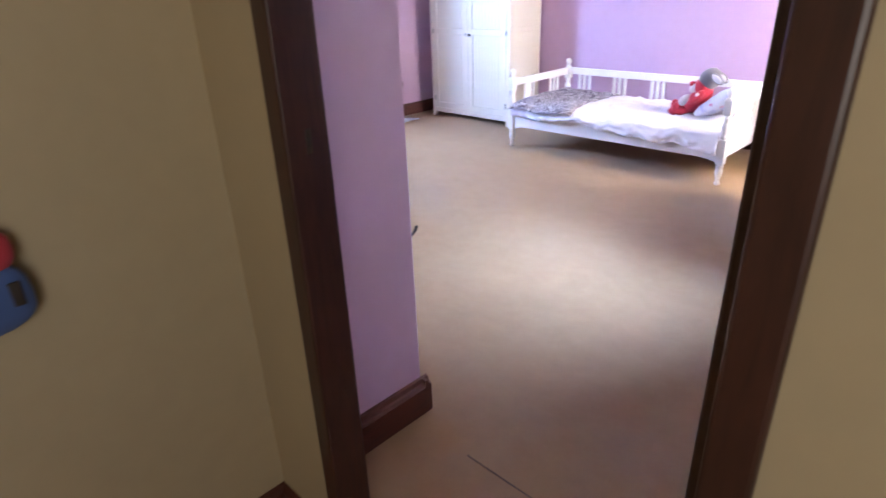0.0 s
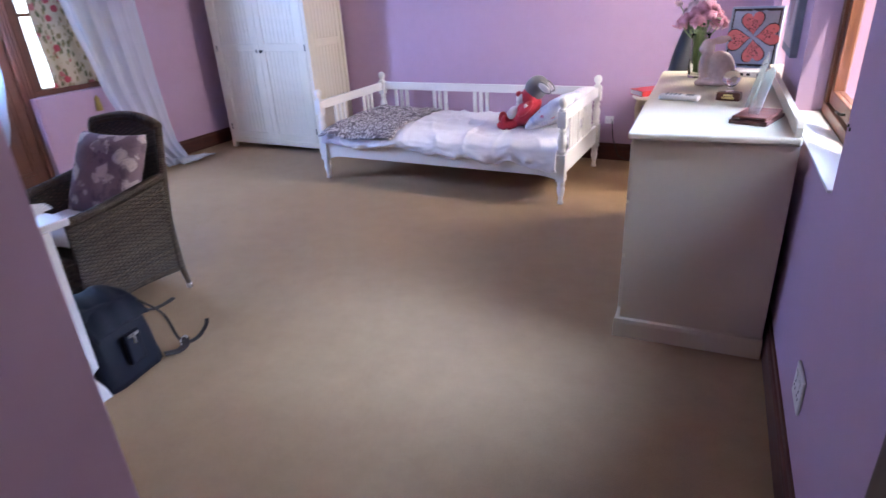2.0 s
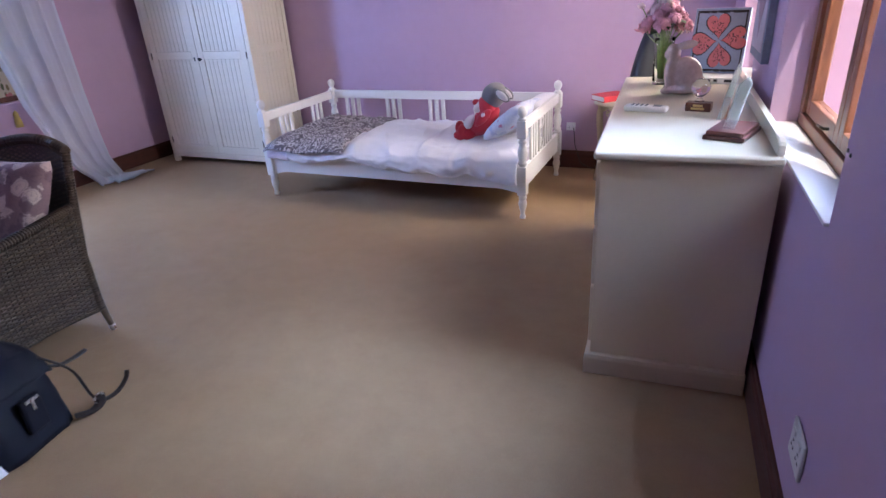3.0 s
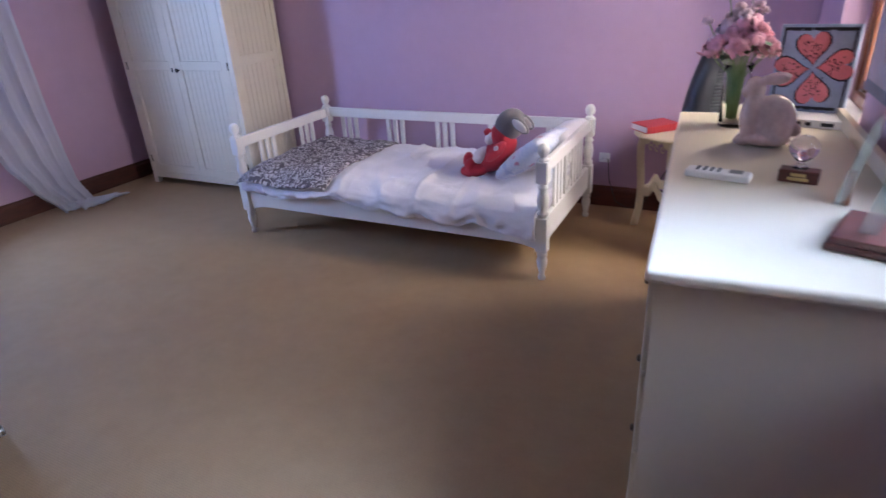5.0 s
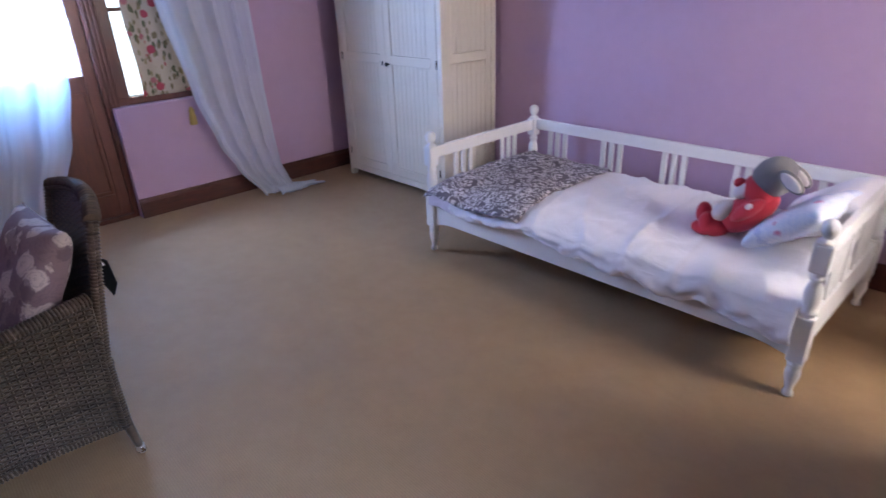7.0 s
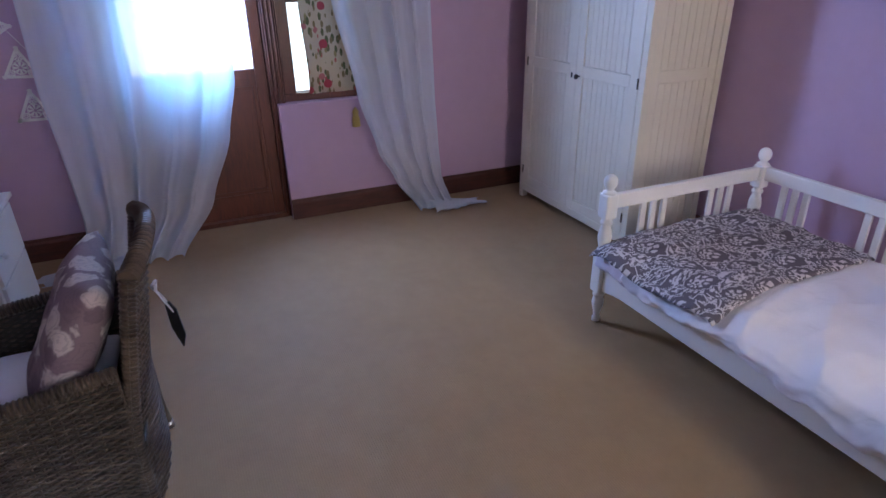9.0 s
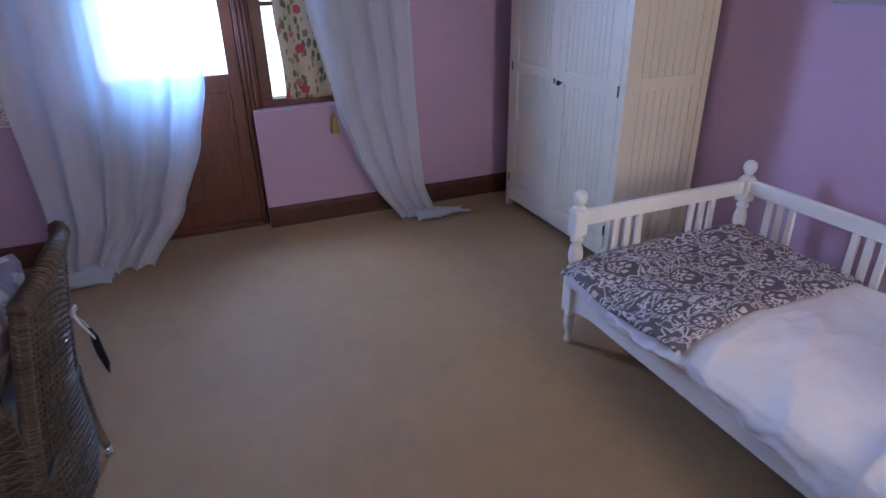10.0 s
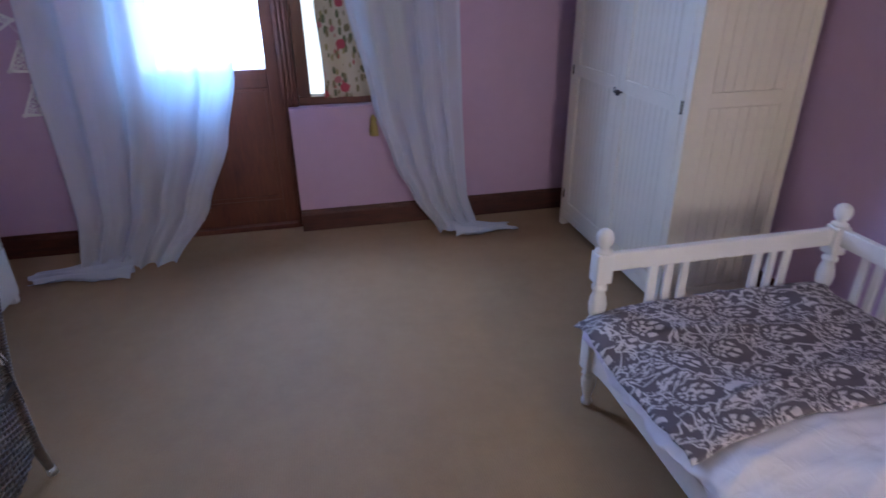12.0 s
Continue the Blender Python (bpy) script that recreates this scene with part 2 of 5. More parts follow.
def paisley_material():
    m, nt, b = material("paisley_print")
    v = coords(nt)
    warp = nt.nodes.new("ShaderNodeTexNoise")
    warp.inputs["Scale"].default_value = 5.0
    nt.links.new(v, warp.inputs["Vector"])
    wv = nt.nodes.new("ShaderNodeVectorMath")
    wv.operation = "MULTIPLY_ADD"
    wv.inputs[1].default_value = (0.10, 0.10, 0.0)
    nt.links.new(warp.outputs["Color"], wv.inputs[0])
    flat = nt.nodes.new("ShaderNodeVectorMath")
    flat.operation = "MULTIPLY"
    flat.inputs[1].default_value = (1.0, 0.8, 0.0)
    nt.links.new(v, flat.inputs[0])
    nt.links.new(flat.outputs[0], wv.inputs[2])
    p = wv.outputs[0]
    vo = voronoi(nt, p, 6.2, "F1", 0.4)
    vo.voronoi_dimensions = "2D"
    loc = nt.nodes.new("ShaderNodeVectorMath")
    loc.operation = "SUBTRACT"
    nt.links.new(p, loc.inputs[0])
    nt.links.new(vo.outputs["Position"], loc.inputs[1])
    ln = nt.nodes.new("ShaderNodeVectorMath")
    ln.operation = "LENGTH"
    nt.links.new(loc.outputs[0], ln.inputs[0])
    sp, rnd = nt.nodes.new("ShaderNodeSeparateXYZ"), nt.nodes.new("ShaderNodeSeparateColor")
    nt.links.new(loc.outputs[0], sp.inputs[0])
    nt.links.new(vo.outputs["Color"], rnd.inputs[0])
    r, ang = ln.outputs["Value"], maths(nt, "ARCTAN2", sp.outputs[1], sp.outputs[0])
    # a drop drawn out towards one side: core, petals, scalloped rim and a feathered fringe
    lean = maths(nt, "ADD", ang, maths(nt, "ADD", maths(nt, "MULTIPLY", rnd.outputs[0], 1.6), maths(nt, "MULTIPLY", r, 14.0)))
    drop = maths(nt, "MULTIPLY", r, maths(nt, "ADD", 1.0, maths(nt, "MULTIPLY", maths(nt, "COSINE", lean), 0.42)))
    rim = maths(nt, "ADD", 0.052, maths(nt, "MULTIPLY", maths(nt, "SINE", maths(nt, "MULTIPLY", ang, 13.0)), 0.003))
    inside = maths(nt, "LESS_THAN", drop, rim)
    core = maths(nt, "MULTIPLY", maths(nt, "LESS_THAN", drop, maths(nt, "ADD", 0.013, maths(nt, "MULTIPLY", maths(nt, "SINE", maths(nt, "MULTIPLY", ang, 5.0)), 0.004))), maths(nt, "GREATER_THAN", drop, 0.005))
    petals = maths(nt, "MULTIPLY", maths(nt, "GREATER_THAN", maths(nt, "SINE", maths(nt, "ADD", maths(nt, "MULTIPLY", ang, 9.0), maths(nt, "MULTIPLY", drop, 90.0))), -0.25),
                   maths(nt, "MULTIPLY", maths(nt, "GREATER_THAN", drop, 0.019), maths(nt, "LESS_THAN", drop, 0.031)))
    band = maths(nt, "MULTIPLY", inside, maths(nt, "GREATER_THAN", drop, maths(nt, "SUBTRACT", rim, 0.0045)))
    feather = maths(nt, "MULTIPLY", maths(nt, "GREATER_THAN", maths(nt, "SINE", maths(nt, "ADD", maths(nt, "MULTIPLY", ang, 15.0), maths(nt, "MULTIPLY", drop, 210.0))), 0.0),
                    maths(nt, "MULTIPLY", maths(nt, "GREATER_THAN", drop, maths(nt, "ADD", rim, 0.003)), maths(nt, "LESS_THAN", drop, maths(nt, "ADD", rim, 0.016))))
    outer = maths(nt, "GREATER_THAN", drop, maths(nt, "ADD", rim, 0.020))
    sprig = voronoi(nt, p, 52.0, "F1", 0.9)
    sloc = nt.nodes.new("ShaderNodeVectorMath")
    sloc.operation = "SUBTRACT"
    nt.links.new(p, sloc.inputs[0])
    nt.links.new(sprig.outputs["Position"], sloc.inputs[1])
    ssep = nt.nodes.new("ShaderNodeSeparateXYZ")
    nt.links.new(sloc.outputs[0], ssep.inputs[0])
    sang = maths(nt, "ARCTAN2", ssep.outputs[1], ssep.outputs[0])
    lobes = maths(nt, "ADD", 0.37, maths(nt, "MULTIPLY", maths(nt, "SINE", maths(nt, "ADD", maths(nt, "MULTIPLY", sang, 3.0), maths(nt, "MULTIPLY", sprig.outputs["Distance"], 7.0))), 0.20))
    fr_ = maths(nt, "MULTIPLY", outer, maths(nt, "LESS_THAN", sprig.outputs["Distance"], lobes))
    stem = voronoi(nt, p, 21.0, "DISTANCE_TO_EDGE", 1.0).outputs["Distance"]
    dots = maths(nt, "MULTIPLY", maths(nt, "LESS_THAN", stem, 0.035), outer)
    pat = maths(nt, "MINIMUM", maths(nt, "ADD", maths(nt, "ADD", maths(nt, "ADD", core, petals), maths(nt, "ADD", band, feather)), maths(nt, "ADD", fr_, dots)), 1.0)
    col = mix(nt, pat, (0.125, 0.103, 0.120), (0.60, 0.55, 0.56))
    nt.links.new(col, b.inputs["Base Color"])
    b.inputs["Roughness"].default_value = 0.9
    bump(nt, b, tex_noise(nt, v, 18, 4), 0.25, 0.006)
    return m


def leafy_material():
    m, nt, b = material("floral_blind_print")
    tc = coords(nt, (1, 1, 1))
    col = (0.55, 0.47, 0.35)
    for scale, rot, size, stops in ((33, 0.7, 0.40, [(0.0, (0.13, 0.14, 0.07)), (0.5, (0.25, 0.16, 0.09)), (0.8, (0.30, 0.25, 0.12))]),
                                    (36, -0.8, 0.38, [(0.0, (0.22, 0.18, 0.09)), (0.6, (0.12, 0.13, 0.08)), (0.8, (0.42, 0.10, 0.10))]),
                                    (9.5, 0.2, 0.30, [(0.0, (0.44, 0.07, 0.09)), (0.18, (0.45, 0.17, 0.17)), (0.34, (0.55, 0.47, 0.35))])):
        mp = nt.nodes.new("ShaderNodeMapping")
        mp.inputs["Rotation"].default_value = (rot, 0, 0)
        mp.inputs["Scale"].default_value = (0.0, 1.0, 1.0 if scale < 10 else 0.42)
        nt.links.new(tc, mp.inputs["Vector"])
        vo = voronoi(nt, mp.outputs["Vector"], scale, "F1", 0.8)
        near = maths(nt, "LESS_THAN", maths(nt, "ADD", vo.outputs["Distance"], maths(nt, "MULTIPLY", tex_noise(nt, tc, 40, 2), 0.12)), size + 0.03)
        sep = nt.nodes.new("ShaderNodeSeparateColor")
        nt.links.new(vo.outputs["Color"], sep.inputs[0])
        col = mix(nt, near, col, ramp(nt, sep.outputs[0], stops, "CONSTANT"))
    nt.links.new(col, b.inputs["Base Color"])
    b.inputs["Roughness"].default_value = 0.9
    tr = nt.nodes.new("ShaderNodeBsdfTranslucent")
    nt.links.new(col, tr.inputs["Color"])
    ms = nt.nodes.new("ShaderNodeMixShader")
    ms.inputs[0].default_value = 0.25
    nt.links.new(b.outputs[0], ms.inputs[1])
    nt.links.new(tr.outputs[0], ms.inputs[2])
    nt.links.new(ms.outputs[0], nt.nodes["Material Output"].inputs["Surface"])
    return m


def blossom_material(name, ground, petals, scale, amount, deep):
    m, nt, b = material(name)
    v = coords(nt)
    dis = tex_noise(nt, v, scale * 1.6, 4, 0.6, 0.8)
    vo = voronoi(nt, v, scale, "F1", 1.0)
    d = maths(nt, "ADD", vo.outputs["Distance"], maths(nt, "MULTIPLY", dis, 0.7))
    petal = ramp(nt, d, [(0.0, petals), (amount, petals), (amount + 0.10, ground)])
    rib = maths(nt, "SINE", maths(nt, "MULTIPLY", d, 42.0))
    petal = mix(nt, maths(nt, "MULTIPLY", maths(nt, "GREATER_THAN", rib, 0.6), 0.25), petal, deep)
    petal = mix(nt, maths(nt, "MULTIPLY", maths(nt, "GREATER_THAN", tex_noise(nt, v, scale * 0.9, 3), 0.60), 0.55), petal, deep)
    nt.links.new(petal, b.inputs["Base Color"])
    b.inputs["Roughness"].default_value = 0.75
    b.inputs["Specular IOR Level"].default_value = 0.2
    bump(nt, b, tex_noise(nt, v, 20, 4), 0.2, 0.006)
    return m


def sheer_material():
    m, nt, b = material("sheer_voile")
    v = coords(nt)
    th = maths(nt, "MULTIPLY", tex_noise(nt, coords(nt, (1, 1, 0.03)), 240, 2), 0.05)
    df, tl, tp = (nt.nodes.new(k) for k in ("ShaderNodeBsdfDiffuse", "ShaderNodeBsdfTranslucent", "ShaderNodeBsdfTransparent"))
    df.inputs["Color"].default_value = (0.95, 0.91, 0.96, 1)
    # blue glow of the daylight put into the colour this white cloth transmits
    tl.inputs["Color"].default_value = (0.42, 0.74, 1.0, 1)
    m1, m2 = nt.nodes.new("ShaderNodeMixShader"), nt.nodes.new("ShaderNodeMixShader")
    m1.inputs[0].default_value = 0.38
    nt.links.new(maths(nt, "ADD", th, 0.24), m2.inputs[0])
    nt.links.new(df.outputs[0], m1.inputs[1])
    nt.links.new(tl.outputs[0], m1.inputs[2])
    nt.links.new(m1.outputs[0], m2.inputs[1])
    nt.links.new(tp.outputs[0], m2.inputs[2])
    nt.links.new(m2.outputs[0], nt.nodes["Material Output"].inputs["Surface"])
    nt.nodes.remove(b)
    return m


def wicker_material(name, dark, light):
    m, nt, b = material(name)
    v = coords(nt)
    g = nt.nodes.new("ShaderNodeNewGeometry")
    f = maths(nt, "ADD", maths(nt, "MULTIPLY", g.outputs["Random Per Island"], 0.5), maths(nt, "MULTIPLY", tex_noise(nt, v, 55, 4), 0.5))
    nt.links.new(ramp(nt, f, [(0.2, dark), (0.8, light)]), b.inputs["Base Color"])
    b.inputs["Roughness"].default_value = 0.34
    b.inputs["Specular IOR Level"].default_value = 0.5
    bump(nt, b, tex_noise(nt, v, 300, 3), 0.2, 0.001)
    return m


LILAC = plain("lilac_wall_paint", (0.512, 0.345, 0.485), 0.62, 0.05, 1.2, 14, 0.12, 160)
OLIVE = plain("olive_yellow_wall_paint", (0.43, 0.345, 0.215), 0.6, 0.06, 1.2, 14, 0.12, 160)
PLASTER = plain("white_ceiling_paint", (0.78, 0.76, 0.73), 0.8, 0.04)
CARPET = carpet_material()
MAHOGANY = wood("mahogany_skirting", (0.038, 0.009, 0.005), (0.115, 0.027, 0.014), 0.55, (0.25, 0.25, 2.0), 14, 0.04)
DARKWOOD = wood("dark_stained_door_wood", (0.030, 0.012, 0.009), (0.090, 0.036, 0.026), 0.40)
REDWOOD = wood("red_brown_joinery", (0.060, 0.012, 0.005), (0.150, 0.036, 0.014), 0.45)
PINE = wood("orange_varnished_window_wood", (0.13, 0.042, 0.018), (0.30, 0.108, 0.046), 0.35)
PLAQUE = wood("rosewood_plaque", (0.055, 0.015, 0.011), (0.13, 0.040, 0.026), 0.3, (0.2, 1, 1), 40)
WHITE = plain("white_gloss_paint", (0.80, 0.775, 0.75), 0.38, 0.03, 6, 60, 0.06, 90)
IVORY = plain("ivory_painted_wood", (0.77, 0.70, 0.57), 0.42, 0.05, 4, 40, 0.08, 90)
CREAM = plain("cream_lacquered_wood", (0.68, 0.59, 0.43), 0.34, 0.03, 3, 40, 0.02, 25, coat=0.1)
PLASTIC = plain("white_plastic", (0.78, 0.77, 0.74), 0.35, 0.02)
GREYKEY = plain("grey_rubber_key", (0.20, 0.21, 0.22), 0.6)
LINEN = cloth("white_cotton", (0.81, 0.78, 0.82))
FRAMEWOOD = wood("dark_red_door_frame_wood", (0.020, 0.007, 0.005), (0.066, 0.021, 0.013), 0.42)
LILAC_SHEET = cloth("pale_lilac_sheet", (0.66, 0.60, 0.68))
PAISLEY = paisley_material()
BLIND = leafy_material()
CUSHION = blossom_material("mauve_floral_velvet", (0.27, 0.185, 0.20), (0.64, 0.53, 0.48), 11.0, 0.70, (0.15, 0.10, 0.125))
PILLOW_PRINT = blossom_material("pale_blue_rose_print", (0.68, 0.70, 0.80), (0.60, 0.22, 0.34), 9.0, 0.44, (0.36, 0.42, 0.66))
SHEER = sheer_material()
WICKER = wicker_material("grey_brown_wicker", (0.032, 0.021, 0.013), (0.135, 0.092, 0.060))
# darkened copy of WICKER: shade inside the chair put into the colour
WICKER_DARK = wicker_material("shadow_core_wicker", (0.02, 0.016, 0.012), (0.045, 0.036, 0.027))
CHROME = plain("brushed_metal_cap", (0.62, 0.60, 0.57), 0.28, 0.05, metal=1.0)
BRONZE = plain("aged_bronze", (0.10, 0.075, 0.05), 0.35, 0.2, metal=0.9)
IRON = plain("black_iron", (0.02, 0.018, 0.017), 0.4)
NAVY = plain("navy_leatherette", (0.007, 0.008, 0.014), 0.58, 0.25, 8, 70, 0.35, 260, spec=0.25)
STRAP = plain("black_brown_strap", (0.028, 0.019, 0.015), 0.5, 0.2)
BLACKPLASTIC = plain("charcoal_plastic", (0.014, 0.015, 0.020), 0.50, 0.1)
GREYPLASTIC = plain("dark_grey_grille", (0.030, 0.034, 0.042), 0.45, 0.1)
RED = cloth("red_plush", (0.44, 0.020, 0.040), 500, 0.15)
GREYPLUSH = cloth("grey_plush", (0.16, 0.145, 0.15), 500, 0.15)
PALEPLUSH = cloth("pale_plush", (0.66, 0.60, 0.60), 500, 0.08)
BOOKRED = plain("red_book_cloth", (0.45, 0.03, 0.04), 0.5)
PAPER = plain("paper", (0.82, 0.80, 0.77), 0.8, 0.03)
INK = plain("black_ink", (0.02, 0.02, 0.022), 0.6)
GILT = plain("brass_plate", (0.60, 0.47, 0.22), 0.3, 0.1, metal=1.0)
LUSTRE = plain("pink_lustre_glaze", (0.55, 0.38, 0.33), 0.16, 0.18, 14, 60, 0.02, 30, coat=1.0)
SKYBLUE = plain("pale_blue_canvas_paint", (0.29, 0.35, 0.47), 0.7, 0.12, 12, 80, 0.4, 90)
SALMON = plain("salmon_heart_paint", (0.62, 0.17, 0.17), 0.7, 0.15, 14, 80, 0.4, 90)
PETAL = plain("pink_petals", (0.70, 0.33, 0.40), 0.6, 0.25, 30, 90, 0.2)
PETAL_PALE = plain("blush_petals", (0.78, 0.58, 0.60), 0.6, 0.2, 30, 90, 0.2)
LEAF = plain("flower_leaf", (0.05, 0.11, 0.035), 0.5, 0.3, 20, 80)
STEM = plain("flower_stem", (0.16, 0.24, 0.08), 0.5, 0.3)
CLEAR = glass("clear_glass")
ACRYLIC = glass("pale_green_acrylic", (0.86, 0.97, 0.94), 0.22, 1.25)
ACRYLIC.node_tree.nodes["Principled BSDF"].inputs["Transmission Weight"].default_value = 0.80
VASEGLASS = glass("thin_vase_glass", (0.97, 1.0, 0.98), 0.0, 1.12)
PANE = glass("window_pane", (1, 1, 1), 0.0, 1.02)
YELLOWCLOTH = cloth("mustard_tassel", (0.46, 0.33, 0.10))
BLUECLOTH = cloth("blue_canvas", (0.055, 0.10, 0.26))
REDCLOTH = cloth("red_canvas", (0.42, 0.03, 0.05))
PAVING = plain("pale_patio_paving", (0.62, 0.60, 0.56), 0.8, 0.15, 0.6, 20, 0.3, 40)
GREYFRAME = plain("grey_picture_frame", (0.32, 0.30, 0.29), 0.5)
CANVAS_PALE = plain("pale_mauve_canvas_paint", (0.50, 0.44, 0.50), 0.7, 0.15, 10, 60, 0.4, 80)
SLATE = plain("slate_blue_canvas_paint", (0.22, 0.24, 0.30), 0.7, 0.2, 10, 60, 0.4, 80)
PINKISH = plain("pink_grey_paint", (0.42, 0.30, 0.33), 0.7, 0.2, 10, 60)


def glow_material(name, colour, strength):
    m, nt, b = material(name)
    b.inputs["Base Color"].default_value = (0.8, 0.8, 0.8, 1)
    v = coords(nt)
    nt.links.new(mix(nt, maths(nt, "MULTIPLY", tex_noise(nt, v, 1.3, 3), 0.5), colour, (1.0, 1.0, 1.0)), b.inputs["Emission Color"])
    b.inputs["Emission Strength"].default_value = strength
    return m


# emission for planes added outside as blown-out daylight; GLARE also brightens the window reveals
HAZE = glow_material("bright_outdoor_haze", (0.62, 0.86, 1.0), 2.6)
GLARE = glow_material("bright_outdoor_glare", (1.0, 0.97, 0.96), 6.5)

# ---- structure ----
HIGH = 2.7


def boxes(rows, bevel=0.0):
    bm = bmesh.new()
    for r in rows:
        box(bm, *r, bevel)
    return bm


def structure(name, bm, mat_, label, category, m=None):
    return solid(name, bm, mat_, label, category, m, kind="structure")


structure("ground", B(-400, 400, -400, 400, -0.42, -0.32), PAVING, "pale sunlit paving outside the house", "ground")
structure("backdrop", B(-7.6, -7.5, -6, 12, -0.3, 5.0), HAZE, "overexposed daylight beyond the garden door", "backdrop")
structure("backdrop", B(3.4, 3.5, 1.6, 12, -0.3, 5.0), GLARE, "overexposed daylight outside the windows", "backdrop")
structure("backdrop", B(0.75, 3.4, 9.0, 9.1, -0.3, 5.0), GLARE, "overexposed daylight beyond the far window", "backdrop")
structure("floor", B(-5.4, 1.5, -1.6, 5.9, -0.12, 0.0), CARPET, "beige woven sisal carpet", "floor")
structure("ceiling", boxes([(-5.4, 0.42, 0.66, 5.9, HIGH, HIGH + 0.12), (-1.11, 1.5, -1.6, 0.66, HIGH, HIGH + 0.12)]), PLASTER, "plain white ceiling", "ceiling")
structure("wall_north", B(-5.4, 0.6, 5.65, 5.9, 0, HIGH), LILAC, "lilac painted plaster wall behind the bed", "wall")
DOOR_Y0, DOOR_Y1, SIDE_Y1, HEAD = 2.43, 3.395, 4.13, 2.08
structure("wall_west", boxes([(-5.4, -5.105, 0.60, DOOR_Y0, 0, HIGH), (-5.4, -5.105, SIDE_Y1, 5.65, 0, HIGH),
                              (-5.4, -5.105, DOOR_Y0, SIDE_Y1, HEAD, HIGH), (-5.4, -5.105, DOOR_Y1, SIDE_Y1, 0, 0.783)]),
          LILAC, "lilac wall with a glazed garden door and sidelight", "wall")
structure("wall_south", B(-5.105, -0.935, 0.648, 1.118, 0, HIGH), LILAC, "lilac wall ending in a corner by the entrance", "wall")
structure("wall_entrance", boxes([(-0.93, -0.655, 0.533, 0.646, 0, HIGH), (0.306, 1.5, 0.533, 0.646, 0, HIGH), (-0.655, 0.306, 0.533, 0.646, 2.09, HIGH)]),
          LILAC, "lilac wall around the entrance door", "wall")
structure("wall_hall_entrance", boxes([(-0.93, -0.655, 0.523, 0.533, 0, HIGH), (0.306, 1.5, 0.523, 0.533, 0, HIGH), (-0.655, 0.306, 0.523, 0.533, 2.09, HIGH)]),
          OLIVE, "olive yellow hall face of the entrance wall", "wall")
structure("wall_hall_west", B(-1.11, -0.93, -1.6, 0.646, 0, HIGH), OLIVE, "olive yellow painted hall wall", "wall")
# out of view; the opening is made up to hold the hall fill
structure("wall_hall_east", boxes([(1.3, 1.5, -1.6, -1.3, 0, HIGH), (1.3, 1.5, -0.5, 0.523, 0, HIGH), (1.3, 1.5, -1.3, -0.5, 0, 1.0), (1.3, 1.5, -1.3, -0.5, 2.1, HIGH)]), OLIVE, "olive yellow painted hall wall", "wall")
structure("wall_hall_south", B(-0.93, 1.3, -1.6, -1.45, 0, HIGH), OLIVE, "olive yellow painted hall wall", "wall")
A0, A1, F0, F1, SILL, TOP = 0.13, 1.22, 1.93, 2.66, 0.858, 2.06
structure("wall_east", boxes([(0, 0.26, -1.765, A0, 0, HIGH), (0, 0.26, A1, F0, 0, HIGH), (0, 0.26, F1, 3.30, 0, HIGH),
                              (0, 0.26, A0, A1, 0, SILL), (0, 0.26, F0, F1, 0, SILL), (0, 0.26, A0, A1, TOP, HIGH), (0, 0.26, F0, F1, TOP, HIGH)]),
          LILAC, "lilac wall with two deep window reveals", "wall", RIGHT)


def skirting(name, p, q, normal, m=None, tall=1.0, thick=1.0):
    """A moulded board from p to q along a wall whose face points to normal."""
    p, q, n = Vector((*p, 0)), Vector((*q, 0)), Vector((*normal, 0))
    outline = [(0, 0), (0.020, 0), (0.020, 0.108), (0.016, 0.118), (0.010, 0.123), (0.007, 0.137), (0, 0.140)]
    d = q - p
    return structure(name, prism(bmesh.new(), outline, lambda a, b, c: p + n * (a * thick) + Vector((0, 0, b * tall)) + d * c, 1.0), MAHOGANY,
                     "dark red-brown wooden skirting board", "skirting board", m)


skirting("baseboard", (-4.9, 5.65), (0.0, 5.65), (0, -1))
skirting("baseboard", (-5.105, DOOR_Y1), (-5.105, 5.65), (1, 0))
skirting("baseboard", (-5.105, 1.118), (-5.105, DOOR_Y0), (1, 0))
skirting("baseboard", (-5.105, 1.118), (-0.905, 1.118), (0, 1), None, 1.05, 1.5)
skirting("baseboard", (-0.935, 0.648), (-0.935, 1.148), (1, 0), None, 1.06, 1.5)
skirting("baseboard", (0.0, -1.74), (0.0, 3.25), (-1, 0), RIGHT)
skirting("baseboard", (-0.93, -1.45), (-0.93, 0.523), (1, 0), None, 0.62)
skirting("baseboard", (-0.93, 0.523), (-0.655, 0.523), (0, -1), None, 0.62)
skirting("baseboard", (0.306, 0.523), (1.3, 0.523), (0, -1), None, 0.62)
structure("carpet_seam", B(-0.64, -0.30, 1.0535, 1.0560, 0, 0.003), STRAP, "thin dark seam in the carpet", "carpet seam")

# entrance door frame and leaf
fr = thing("door_frame", pose(0, 0, 0), "dark red-brown wooden entrance door frame", "door frame")
fr["kind"] = "structure"
part("jamb", B(-0.655, -0.598, 0.510, 0.613, 0, 2.05, 0.006), FRAMEWOOD, fr)
part("jamb", B(0.247, 0.306, 0.510, 0.613, 0, 2.05, 0.006), FRAMEWOOD, fr)
part("head", B(-0.655, 0.306, 0.510, 0.613, 2.052, 2.10, 0.006), FRAMEWOOD, fr)
part("strike_plate", B(-0.5978, -0.5970, 0.556, 0.570, 1.18, 1.23), BRONZE, fr, "bronze strike plate")
door = thing("door_1", pose(0.224, 0.622, 0, 0, 0, 3.0), "dark stained panelled door standing open along the wall", "door")
